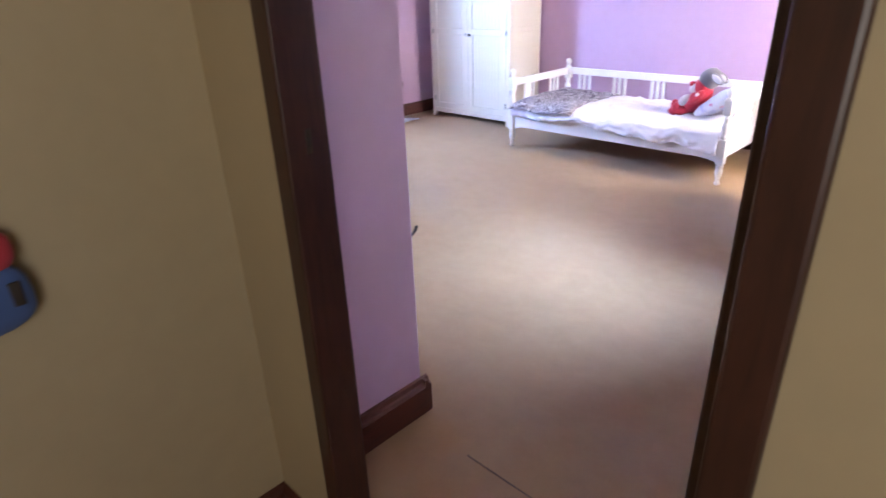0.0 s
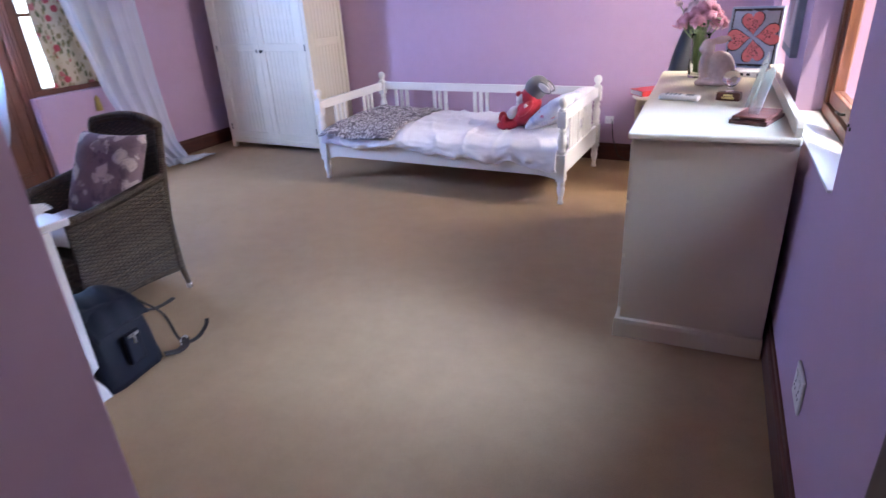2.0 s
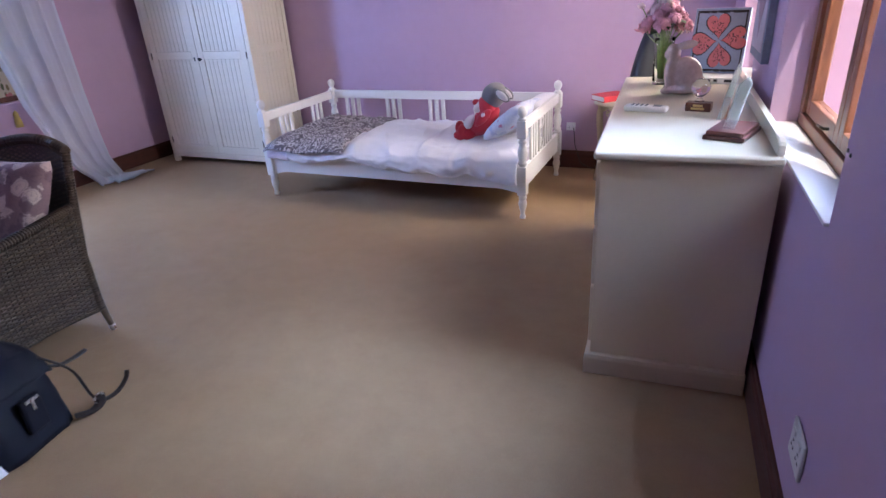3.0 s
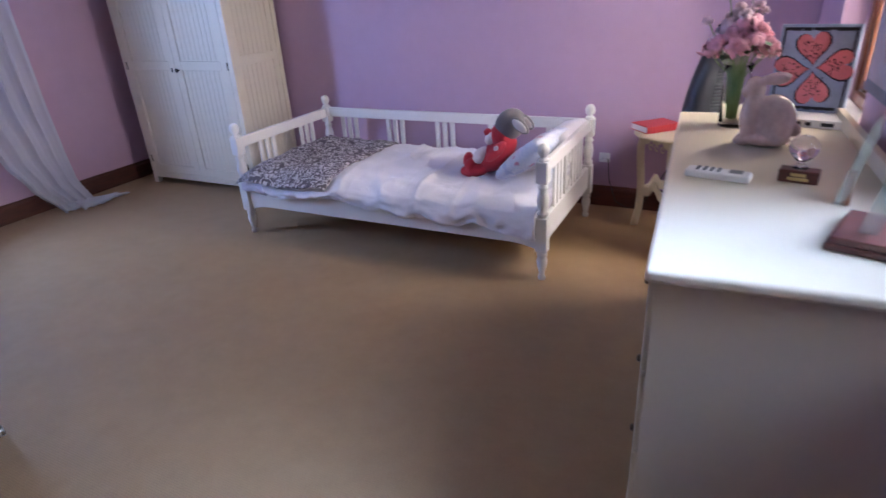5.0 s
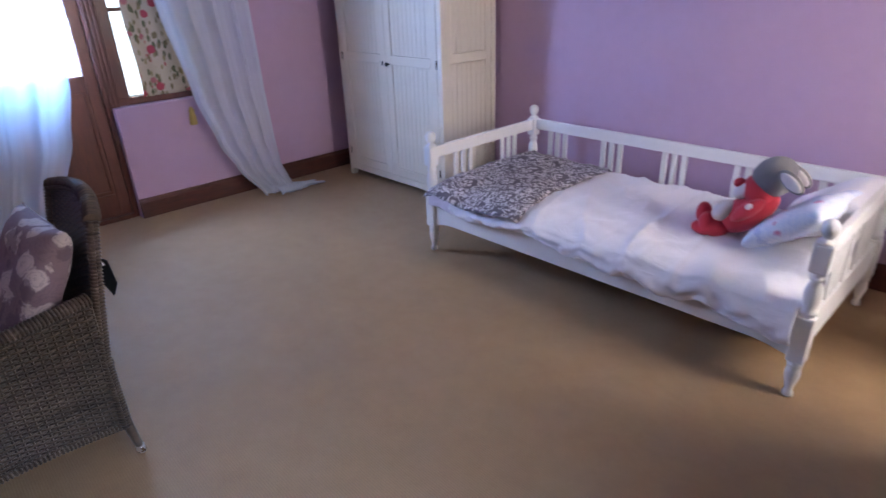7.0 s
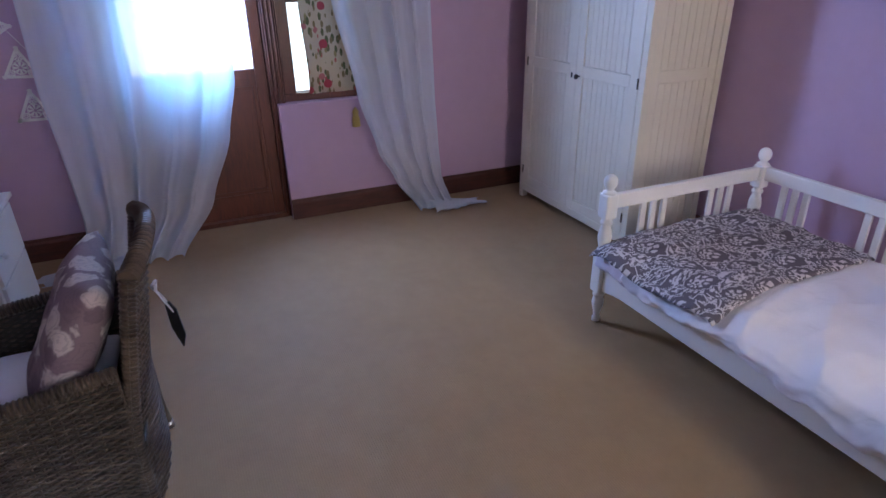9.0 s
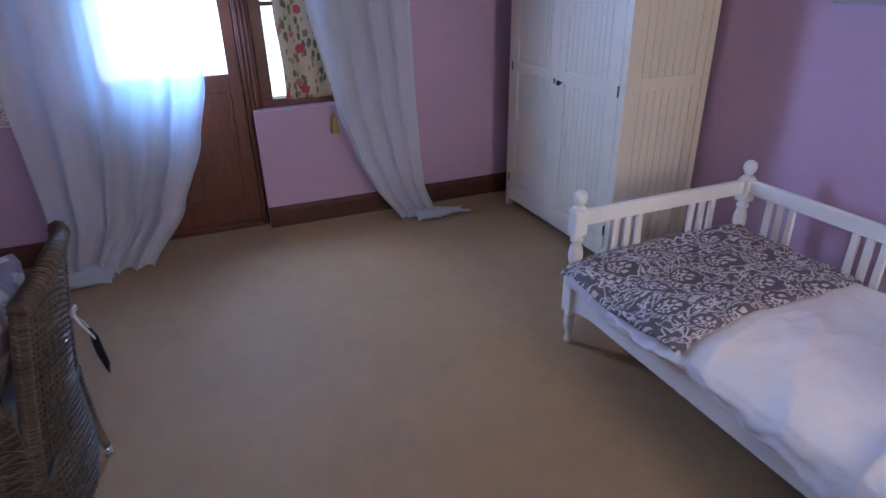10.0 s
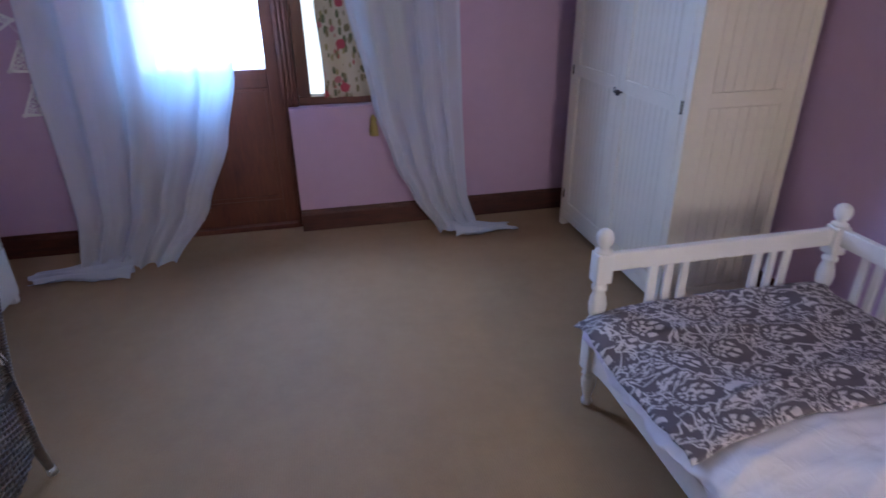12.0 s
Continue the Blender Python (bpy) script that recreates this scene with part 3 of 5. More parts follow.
door["kind"] = "structure"
part("stile", B(-0.020, 0.020, 0.0, 0.10, 0.008, 2.03, 0.004), DARKWOOD, door)
part("stile", B(-0.020, 0.020, 0.735, 0.835, 0.008, 2.03, 0.004), DARKWOOD, door)
for z0, z1 in ((0.008, 0.20), (0.74, 0.90), (1.93, 2.03)):
    part("rail", B(-0.019, 0.019, 0.10, 0.735, z0, z1, 0.004), DARKWOOD, door)
for z0, z1 in ((0.20, 0.74), (0.90, 1.93)):
    part("panel", B(-0.009, 0.009, 0.10, 0.735, z0, z1), DARKWOOD, door)
    for x in (-0.0135, 0.0135):
        bm = bmesh.new()
        for a in ((0.10, 0.122, z0, z1), (0.713, 0.735, z0, z1), (0.122, 0.713, z0, z0 + 0.022), (0.122, 0.713, z1 - 0.022, z1)):
            box(bm, x - 0.005, x + 0.005, *a, 0.003)
        part("moulding", bm, DARKWOOD, door)
lever = part("handle_plate", B(-0.027, -0.0205, 0.755, 0.800, 1.00, 1.27, 0.003), BRONZE, door, "aged bronze long handle plate")
bm = tube(bmesh.new(), [(-0.022, 0.778, 1.205), (-0.05, 0.778, 1.205), (-0.068, 0.772, 1.205), (-0.074, 0.75, 1.204), (-0.074, 0.70, 1.198), (-0.073, 0.672, 1.192)],
          [0.009, 0.008, 0.0075, 0.007, 0.006, 0.007], 10)
blob(bm, (-0.073, 0.668, 1.187), (0.008, 0.009, 0.012))
part("lever", bm, BRONZE, lever, smooth=True)


def glazed_window(name, y0, y1):
    w = thing(name, RIGHT, "orange varnished wooden window with clear panes in a deep reveal", "window")
    w["kind"] = "structure"
    x0, x1 = 0.10, 0.165
    part("window_frame", boxes([(x0, x1, y0, y0 + 0.055, SILL + 0.055, TOP), (x0, x1, y1 - 0.055, y1, SILL + 0.055, TOP), (x0, x1, y0, y1, SILL, SILL + 0.055),
                                (x0, x1, y0 + 0.055, y1 - 0.055, TOP - 0.055, TOP)], 0.004), PINE, w)
    part("window_sill", B(-0.012, x0 - 0.002, y0 + 0.002, y1 - 0.002, SILL + 0.001, SILL + 0.012, 0.003), WHITE, w, "white painted sill board")
    mid = (y0 + y1) / 2
    for a, b in ((y0 + 0.057, mid - 0.001), (mid + 0.001, y1 - 0.057)):
        z0, z1 = SILL + 0.057, TOP - 0.057
        s = part("sash", boxes([(x0 + 0.012, x1 - 0.012, a, a + 0.05, z0, z1), (x0 + 0.012, x1 - 0.012, b - 0.05, b, z0, z1), (x0 + 0.012, x1 - 0.012, a + 0.05, b - 0.05, z0, z0 + 0.055),
                                (x0 + 0.012, x1 - 0.012, a + 0.05, b - 0.05, z1 - 0.05, z1)], 0.004), PINE, w)
        g = part("pane", B(x0 + 0.030, x0 + 0.034, a + 0.05, b - 0.05, z0 + 0.055, z1 - 0.05), PANE, s)
        g.visible_shadow = False
        part("stay_handle", tube(bmesh.new(), [(x0 + 0.008, a + 0.10, z0 + 0.03), (x0 - 0.008, a + 0.10, z0 + 0.03), (x0 - 0.012, a + 0.16, z0 + 0.028)], 0.005), BRONZE, s, smooth=True)


glazed_window("window_1", A0, A1)
glazed_window("window_2", F0, F1)

# garden door with its sidelight
gd = thing("door_2", pose(-5.24, 0, 0), "red-brown wooden garden door with a tall clear pane", "door")
gd["kind"] = "structure"
part("frame_post", B(-0.05, 0.07, 3.3625, 3.455, 0.0, HEAD, 0.006), REDWOOD, gd)
# strip added behind the leaf to block light through the gap at its edge
part("gap_strip", B(-0.05, -0.022, 3.330, 3.3625, 0.03, HEAD - 0.06, 0.003), REDWOOD, gd)
for y in (3.382, 3.408, 3.434):
    part("bead", tube(bmesh.new(), [(0.069, y, 0.02), (0.069, y, HEAD - 0.02)], 0.008, 8), REDWOOD, gd, smooth=True)
part("frame_post", B(-0.05, 0.07, DOOR_Y0, DOOR_Y0 + 0.06, 0.0, HEAD, 0.006), REDWOOD, gd)
part("frame_head", B(-0.05, 0.07, DOOR_Y0 + 0.06, 3.365, HEAD - 0.06, HEAD, 0.006), REDWOOD, gd)
part("threshold", B(-0.06, 0.075, DOOR_Y0 + 0.06, 3.365, 0.0, 0.03, 0.004), REDWOOD, gd)
a, b = DOOR_Y0 + 0.063, 3.362
leaf = part("leaf", boxes([(-0.02, 0.03, a, a + 0.095, 0.03, HEAD - 0.062), (-0.02, 0.03, b - 0.075, b, 0.03, HEAD - 0.062), (-0.02, 0.03, a + 0.095, b - 0.075, 0.03, 0.19),
                           (-0.02, 0.03, a + 0.095, b - 0.075, 0.90, 1.005), (-0.02, 0.03, a + 0.095, b - 0.075, HEAD - 0.17, HEAD - 0.062)], 0.005), REDWOOD, gd)
part("lower_panel", B(-0.008, 0.010, a + 0.095, b - 0.075, 0.19, 0.90), REDWOOD, leaf)
bm = bmesh.new()
for r in ((a + 0.095, a + 0.12, 0.19, 0.90), (b - 0.10, b - 0.075, 0.19, 0.90), (a + 0.12, b - 0.10, 0.19, 0.215), (a + 0.12, b - 0.10, 0.875, 0.90)):
    box(bm, 0.010, 0.024, *r, 0.004)
part("panel_moulding", bm, REDWOOD, leaf)
part("pane", B(0.0, 0.004, a + 0.095, b - 0.075, 1.005, HEAD - 0.17), PANE, leaf).visible_shadow = False
sl = thing("window_3", pose(-5.24, 0, 0), "red-brown wooden sidelight window above a low wall", "window")
sl["kind"] = "structure"
y0, y1, z0, z1 = 3.457, SIDE_Y1, 0.785, HEAD
part("window_frame", boxes([(-0.05, 0.05, y0, y0 + 0.075, z0 + 0.05, z1), (-0.05, 0.05, y1 - 0.055, y1, z0 + 0.05, z1), (-0.05, 0.05, y0, y1, z0, z0 + 0.05), (-0.05, 0.05, y0 + 0.055, y1 - 0.055, z1 - 0.055, z1)], 0.005),
     REDWOOD, sl)
part("glazing_bar", B(-0.02, 0.02, y0 + 0.056, y1 - 0.056, 1.385, 1.41, 0.003), REDWOOD, sl)
part("pane", B(-0.004, 0.0, y0 + 0.055, y1 - 0.055, z0 + 0.05, z1 - 0.055), PANE, sl).visible_shadow = False
bm = sheet(bmesh.new(), lambda u, v: (-5.165 + 0.008 * math.sin(u * 19) + 0.006 * math.sin(v * 7 + u * 3), 3.608 + 0.50 * u + 0.010 * math.sin(v * 9), 2.03 - 1.20 * v), 40, 24)
ob = solid("window_blind", bm, BLIND, "cream fabric blind printed with leaves and pink flowers", "blind")
ob.modifiers.new("thick", "SOLIDIFY").thickness = 0.002


# ---- curtains ----
def curtain(name, rows, folds, label, seed, tail):
    """rows: height, first edge, last edge, distance from the wall, depth of the folds."""
    zs = [r[0] for r in rows]

    def fn(u, v):
        z = zs[0] + (zs[-1] - zs[0]) * v
        y0, y1, x, amp = lerp_table([(zs[0] - r[0], *r[1:]) for r in rows], zs[0] - z)
        ph = u * folds * 2 * math.pi + 1.3 * math.sin(u * 4.3 + seed) + 0.6 * math.sin(v * 3.1 + u * 5 + seed)
        w = 0.70 * math.sin(ph) + 0.22 * math.sin(1.7 * ph + seed + 1.5 * v) + 0.05 * math.sin(3.7 * ph + 2 * v) + 0.25 * noise.noise(Vector((u * 3, v * 2.5, seed)))
        return (x + amp * w, y0 + (y1 - y0) * u + 0.25 * amp * math.cos(ph), max(z, 0.004))
    bm = sheet(bmesh.new(), fn, 150, 60)
    if tail:
        sheet(bm, lambda u, v: (tail[0] + tail[3] * (v - 0.5) * (1 - 0.35 * u) + 0.012 * math.sin(u * 11 + 4 * v), tail[1] + (tail[2] - tail[1]) * u - 0.03 * math.sin(v * 6),
                                0.006 + (0.055 * (1 - u) + 0.012) * abs(math.sin(v * 9.4 + u * 2.0))), 30, 26)
    ob = solid(name, bm, SHEER, label, "curtain")
    return ob


curtain("sheer_curtain", [(2.30, 2.10, 3.25, -4.98, 0.045), (1.45, 2.16, 3.17, -4.97, 0.042), (1.0, 2.15, 3.13, -4.95, 0.042), (0.68, 2.17, 3.05, -4.92, 0.045), (0.30, 2.19, 2.89, -4.87, 0.05),
                          (0.0, 2.17, 2.66, -4.78, 0.05)], 5.2, "white sheer curtain gathered and trailing on the carpet", 1.0, (-4.74, 2.45, 1.93, 0.22))
curtain("sheer_curtain", [(2.30, 3.45, 4.42, -4.99, 0.04), (1.42, 3.75, 4.41, -4.98, 0.038), (0.82, 3.87, 4.42, -4.97, 0.036), (0.45, 3.98, 4.43, -4.95, 0.032), (0.23, 4.09, 4.44, -4.93, 0.03),
                          (0.0, 4.24, 4.50, -4.86, 0.028)], 4.2, "white sheer curtain swept aside with its hem trailing on the carpet", 2.4, (-4.82, 4.32, 4.72, 0.15))
rod = thing("curtain_rod", pose(-4.98, 0, 2.33), "slim white curtain rod above the garden door", "curtain rod")
part("pole", tube(bmesh.new(), [(0, 2.0, 0), (0, 4.55, 0)], 0.012, 12), WHITE, rod, smooth=True)
for y in (2.02, 4.53):
    part("bracket", B(-0.125, 0.012, y - 0.012, y + 0.012, -0.02, 0.02, 0.003), WHITE, rod)
bm = bmesh.new()
lathe(bm, [(0.004, 0.0), (0.028, 0.0), (0.026, 0.05), (0.018, 0.085), (0.022, 0.10), (0.012, 0.118), (0.003, 0.13)], n=14)
solid("curtain_tassel", bm, YELLOWCLOTH, "mustard yellow cloth tassel hanging beside the curtain", "tassel", pose(-5.085, 3.89, 0.60))


# ---- wardrobe ----
def knob(bm, x, y, z, r, axis=-1):
    prof = [(0.35 * r, 0), (0.35 * r, 0.7 * r), (0.8 * r, 1.0 * r), (r, 1.5 * r), (0.8 * r, 2.0 * r), (0.2 * r, 2.2 * r)]
    return ring_loft(bm, [[(x + q * math.cos(k * math.pi / 6), y + axis * d, z + q * math.sin(k * math.pi / 6)) for k in range(12)] for q, d in prof])


W0, W1, WD, WH = -0.595, 0.595, 0.56, 1.98
wd = thing("wardrobe", pose(-4.245, 5.055, 0), "ivory painted two-door wardrobe with grooved board panels", "wardrobe")
part("back", B(W0 + 0.02, W1 - 0.02, WD - 0.015, WD, 0.07, WH - 0.04), IVORY, wd)
part("top", B(W0 - 0.02, W1 + 0.02, -0.02, WD, WH - 0.035, WH, 0.006), IVORY, wd)
part("bottom_rail", B(W0 + 0.045, W1 - 0.045, 0.002, 0.03, 0.055, 0.105, 0.003), IVORY, wd)
part("floor_board", B(W0 + 0.02, W1 - 0.02, 0.03, WD - 0.016, 0.07, 0.09), IVORY, wd)
for x in (W0, W1 - 0.045):
    part("front_post", B(x, x + 0.045, 0.0, 0.045, 0.0, WH - 0.036, 0.004), IVORY, wd)
    part("back_post", B(x, x + 0.045, WD - 0.06, WD - 0.016, 0.0, WH - 0.036, 0.004), IVORY, wd)
PLANK = mesh_of("plank", B(-0.0225, 0.0225, 0, 0.008, 0, 0.80, 0.003, 1), IVORY)
PLANK_LOW = mesh_of("plank_low", B(-0.0225, 0.0225, 0, 0.008, 0, 0.78, 0.003, 1), IVORY)
SIDEPLANK = mesh_of("side_plank", B(-0.008, 0.0, -0.0235, 0.0235, 0, 0.86, 0.003, 1), IVORY)
for x in (W0 + 0.02, W1 - 0.02):
    s = 1 if x > 0 else -1
    side = part("side", boxes([(x - 0.012, x + 0.012, 0.046, 0.10, 0.07, WH - 0.04), (x - 0.012, x + 0.012, WD - 0.115, WD - 0.061, 0.07, WH - 0.04), (x - 0.012, x + 0.012, 0.10, WD - 0.115, 0.07, 0.12),
                               (x - 0.012, x + 0.012, 0.10, WD - 0.115, 0.985, 1.045), (x - 0.012, x + 0.012, 0.10, WD - 0.115, WH - 0.09, WH - 0.04),
                               (x - 0.004, x + 0.004, 0.10, WD - 0.115, 0.12, WH - 0.09)], 0.002), IVORY, wd)
    for z in (0.122, 1.047):
        for k in range(7):
            o = part("side_plank", SIDEPLANK, None, side)
            o.location = (x + s * 0.0115 if s > 0 else x - 0.0035, 0.126 + 0.0485 * k, z)
            o.scale = (1, 1, 1.0 if z < 1 else 0.97)
for i, (a, b) in enumerate(((W0 + 0.047, -0.001), (0.001, W1 - 0.047))):
    d = part("door", boxes([(a, a + 0.065, -0.002, 0.022, 0.108, WH - 0.04), (b - 0.065, b, -0.002, 0.022, 0.108, WH - 0.04), (a + 0.065, b - 0.065, -0.002, 0.022, 0.108, 0.175),
                            (a + 0.065, b - 0.065, -0.002, 0.022, 0.955, 1.02), (a + 0.065, b - 0.065, -0.002, 0.022, WH - 0.11, WH - 0.04),
                            (a + 0.065, b - 0.065, 0.014, 0.018, 0.175, WH - 0.11)], 0.003), IVORY, wd)
    n = 9
    step = (b - a - 0.13) / n
    for z, me in ((0.175, PLANK_LOW), (1.02, PLANK)):
        for k in range(n):
            o = part("plank", me, None, d)
            o.location = (a + 0.065 + step * (k + 0.5), 0.006, z)
            o.scale = ((step - 0.001) / 0.045, 1, 1.0 if z < 1 else 1.06)
    hx = a if i == 0 else b
    for z in (0.22, 0.985, 1.75):
        part("hinge", tube(bmesh.new(), [(hx, -0.004, z - 0.028), (hx, -0.004, z + 0.028)], 0.005, 8), BRONZE, d, "small bronze hinge", smooth=True)
    if i == 1:
        part("handle", knob(bmesh.new(), a + 0.035, -0.002, 0.957, 0.016), IRON, d, "black round knob", smooth=True)
    else:
        part("key_plate", B(b - 0.045, b - 0.030, -0.006, -0.0025, 0.942, 0.972, 0.002), IRON, d, "small black key plate")


# ---- bed ----
bed = thing("daybed", pose(-2.130, 4.928, 0), "white painted wooden daybed with turned posts and slatted sides", "bed")
HX, HY = 1.000, 0.472


def bed_post(x, y):
    bm = bmesh.new()
    lathe(bm, [(0.012, 0), (0.019, 0.004), (0.020, 0.018), (0.014, 0.03), (0.016, 0.05), (0.025, 0.085), (0.028, 0.105), (0.025, 0.125), (0.019, 0.134), (0.027, 0.141), (0.027, 0.150), (0.021, 0.157), (0.030, 0.17)], x, y, 20)
    box(bm, x - 0.031, x + 0.031, y - 0.031, y + 0.031, 0.165, 0.355, 0.006)
    lathe(bm, [(0.028, 0.35), (0.020, 0.362), (0.030, 0.370), (0.030, 0.380), (0.022, 0.388), (0.029, 0.415), (0.032, 0.445), (0.027, 0.475), (0.019, 0.498), (0.027, 0.506), (0.027, 0.518), (0.019, 0.525), (0.03, 0.54)], x, y, 20)
    box(bm, x - 0.031, x + 0.031, y - 0.031, y + 0.031, 0.535, 0.648, 0.008)
    lathe(bm, [(0.028, 0.645), (0.030, 0.655), (0.018, 0.662), (0.016, 0.668), (0.023, 0.676), (0.0285, 0.688), (0.0305, 0.701), (0.0285, 0.714), (0.022, 0.725), (0.012, 0.732), (0.002, 0.735)], x, y, 22)
    part("post", bm, WHITE, bed)


for x in (-HX, HX):
    for y in (-HY, HY):
        bed_post(x, y)


def apron(y):
    pts = [(-HX + 0.03, 0.175), (-HX + 0.045, 0.180), (-HX + 0.10, 0.196), (-HX + 0.16, 0.200), (HX - 0.16, 0.200), (HX - 0.10, 0.196), (HX - 0.045, 0.180), (HX - 0.03, 0.175), (HX - 0.03, 0.345), (-HX + 0.03, 0.345)]
    return prism(bmesh.new(), pts, lambda a, b, c: (a, y + c - 0.013, b), 0.026, bevel=0.003)


part("side_rail", apron(-HY), WHITE, bed)
part("side_rail", apron(HY), WHITE, bed)
part("back_rail", B(-HX + 0.03, HX - 0.03, HY - 0.014, HY + 0.014, 0.578, 0.645, 0.005), WHITE, bed)
SLAT = mesh_of("slat", B(-0.0165, 0.0165, -0.008, 0.008, 0.34, 0.582, 0.004, 1), WHITE)
for g in range(5):
    for k in (-1, 0, 1):
        o = part("slat", SLAT, None, bed)
        o.location = (-0.80 + 0.40 * g + 0.058 * k, HY, 0)
for x in (-HX, HX):
    part("end_rail", B(x - 0.013, x + 0.013, -HY + 0.03, HY - 0.03, 0.205, 0.345, 0.004), WHITE, bed)
    part("end_top_rail", B(x - 0.014, x + 0.014, -HY + 0.03, HY - 0.03, 0.575, 0.642, 0.005), WHITE, bed)
    for c in (-0.21, 0.21):
        for k in (-1, 0, 1):
            o = part("slat", SLAT, None, bed)
            o.matrix_local = pose(x, c + 0.062 * k, 0, 0, 0, 90)
bm = bmesh.new()
box(bm, HX - 0.009, HX + 0.009, -0.085, -0.065, 0.34, 0.58, 0.003)
box(bm, HX - 0.009, HX + 0.009, 0.065, 0.085, 0.34, 0.58, 0.003)
for s in (-1, 1):
    for zc, up in ((0.50, 1), (0.42, -1)):
        tube(bm, [(HX, s * (0.006 + 0.042 * math.sin(a) * (1 - 0.35 * a / 6)), zc + up * (0.035 - 0.040 * math.cos(a) * (1 - 0.25 * a / 6))) for a in [k * 0.45 for k in range(14)]], 0.006, 6)
part("carved_panel", bm, WHITE, bed, "white panel with carved scrolls")
part("mattress_base", B(-HX + 0.035, HX - 0.035, -HY + 0.016, HY - 0.02, 0.25, 0.30), WHITE, bed)


def duvet_z(x, y):
    z = 0.408 + 0.010 * noise.noise(Vector((x * 3.2, y * 3.2, 0.3))) + 0.012 * noise.noise(Vector((x * 7 + y * 3, y * 9, 2.0)))
    z += 0.010 * math.exp(-((x - 0.1 + 0.5 * y) / 0.05) ** 2) + 0.008 * math.exp(-((x + 0.1 - 0.35 * y) / 0.04) ** 2)
    z += 0.012 * math.exp(-((x - 0.52 + 0.25 * y) / 0.06) ** 2)
    for q, (kx, ky) in enumerate(((4.2, 1.2), (2.0, 4.0), (9.0, 2.6))):
        ridge = 1 - abs(noise.noise(Vector((x * kx + 0.6 * y, y * ky, 4.0 + q)))) * 2.6
        z += (0.012, 0.006, 0.0045)[q] * max(0.0, ridge) ** 4.5
    return z + 0.018 * (1 - (y / 0.5) ** 2)


def quilt_point(u, v, x0, x1, lift, y_back=0.445, y_front=-0.50, drop=0.085, ragged=0.012):
    """A cloth that lies on the mattress (v up to 0.84) and hangs over its front edge."""
    x = x0 + (x1 - x0) * u
    if v < 0.84:
        y = y_back + (y_front - y_back) * v / 0.84
        edge = max(0.0, (v - 0.74) / 0.10)
        back = max(0.0, 1 - v / 0.05)
        return Vector((x, y, duvet_z(x, y) + lift - 0.030 * edge ** 2 - 0.03 * back))
    k = (v - 0.84) / 0.16
    w = 0.020 * noise.noise(Vector((x * 8, k * 2, 5.0))) + 0.010 * noise.noise(Vector((x * 19, k * 3, 1.0)))
    return Vector((x, min(y_front - 0.032 * math.sin(k * 2.4) - lift + w * (0.4 + k), -0.503 - 0.012 * min(1.0, 4 * k)), duvet_z(x, y_front) + lift - 0.030 - k * (drop + ragged * math.sin(x * 7) + 0.02 * noise.noise(Vector((x * 5, 0, 7))))))


solid("mattress", B(-2.130 - 0.965, -2.130 + 0.965, 4.928 - 0.452, 4.928 + 0.448, 0.302, 0.385, 0.03, 3), LILAC_SHEET, "mattress in a pale lilac fitted sheet on the daybed", "mattress")
bm = sheet(bmesh.new(), lambda u, v: quilt_point(u, v, -0.80, 0.972, 0.0, drop=0.060 + 0.085 * u ** 1.5), 190, 90)
ob = solid("duvet", bm, LINEN, "rumpled white cotton duvet on the daybed", "duvet", pose(-2.130, 4.928, 0), True)
md = ob.modifiers.new("thick", "SOLIDIFY")
md.thickness, md.offset = 0.012, -1
bm = sheet(bmesh.new(), lambda u, v: quilt_point(u, v, -0.985, -0.79, -0.006, drop=0.075), 24, 60)
ob = solid("folded_sheet", bm, LILAC_SHEET, "pale lilac sheet showing under the throw at the foot", "bed sheet", pose(-2.130, 4.928, 0), True)
md = ob.modifiers.new("thick", "SOLIDIFY")
md.thickness, md.offset = 0.008, -1


def throw_point(u, v):
    x0, x1 = -0.975 - 0.01 * v, -0.36 + 0.04 * v + 0.012 * math.sin(v * 8)
    p = quilt_point(u, 0.02 + v * (0.86 - 0.02 * u + 0.0), x0, x1, 0.019, y_front=-0.517)
    p.z -= 0.015 * max(0.0, (max(abs(2 * u - 1), 1 - 2 * v) - 0.90) / 0.10) ** 2
    p.z += 0.006 * noise.noise(Vector((p.x * 6, p.y * 5, 9.0))) + 0.012 * max(0, math.sin((u - 0.12) * 9 + v * 2)) * max(0, 0.45 - v)
    return p


bm = sheet(bmesh.new(), throw_point, 60, 80)
ob = solid("paisley_throw", bm, PAISLEY, "dark grey throw with white paisley print over the duvet", "throw", pose(-2.130, 4.928, 0), True)
md = ob.modifiers.new("thick", "SOLIDIFY")
md.thickness, md.offset = 0.006, 1


def pillow_mesh(w, h, t, seed, n=26):
    bm = bmesh.new()
    for s in (-1, 1):
        def fn(u, v):
            a, b = 2 * u - 1, 2 * v - 1
            k = (max(0.0, 1 - abs(a) ** 2.6) * max(0.0, 1 - abs(b) ** 2.6)) ** 0.36
            pinch = 1 - 0.06 * (1 - abs(a) ** 2) * abs(b) - 0.0
            pinch2 = 1 - 0.06 * (1 - abs(b) ** 2) * abs(a)
            wr = 0.10 * t * noise.noise(Vector((a * 2.2 + seed, b * 2.2, s)))
            return (a * w / 2 * pinch2, b * h / 2 * pinch, s * (t / 2 * k + wr * k))
        sheet(bm, fn, n, n)
    bmesh.ops.remove_doubles(bm, verts=bm.verts, dist=0.0008)
    return bm


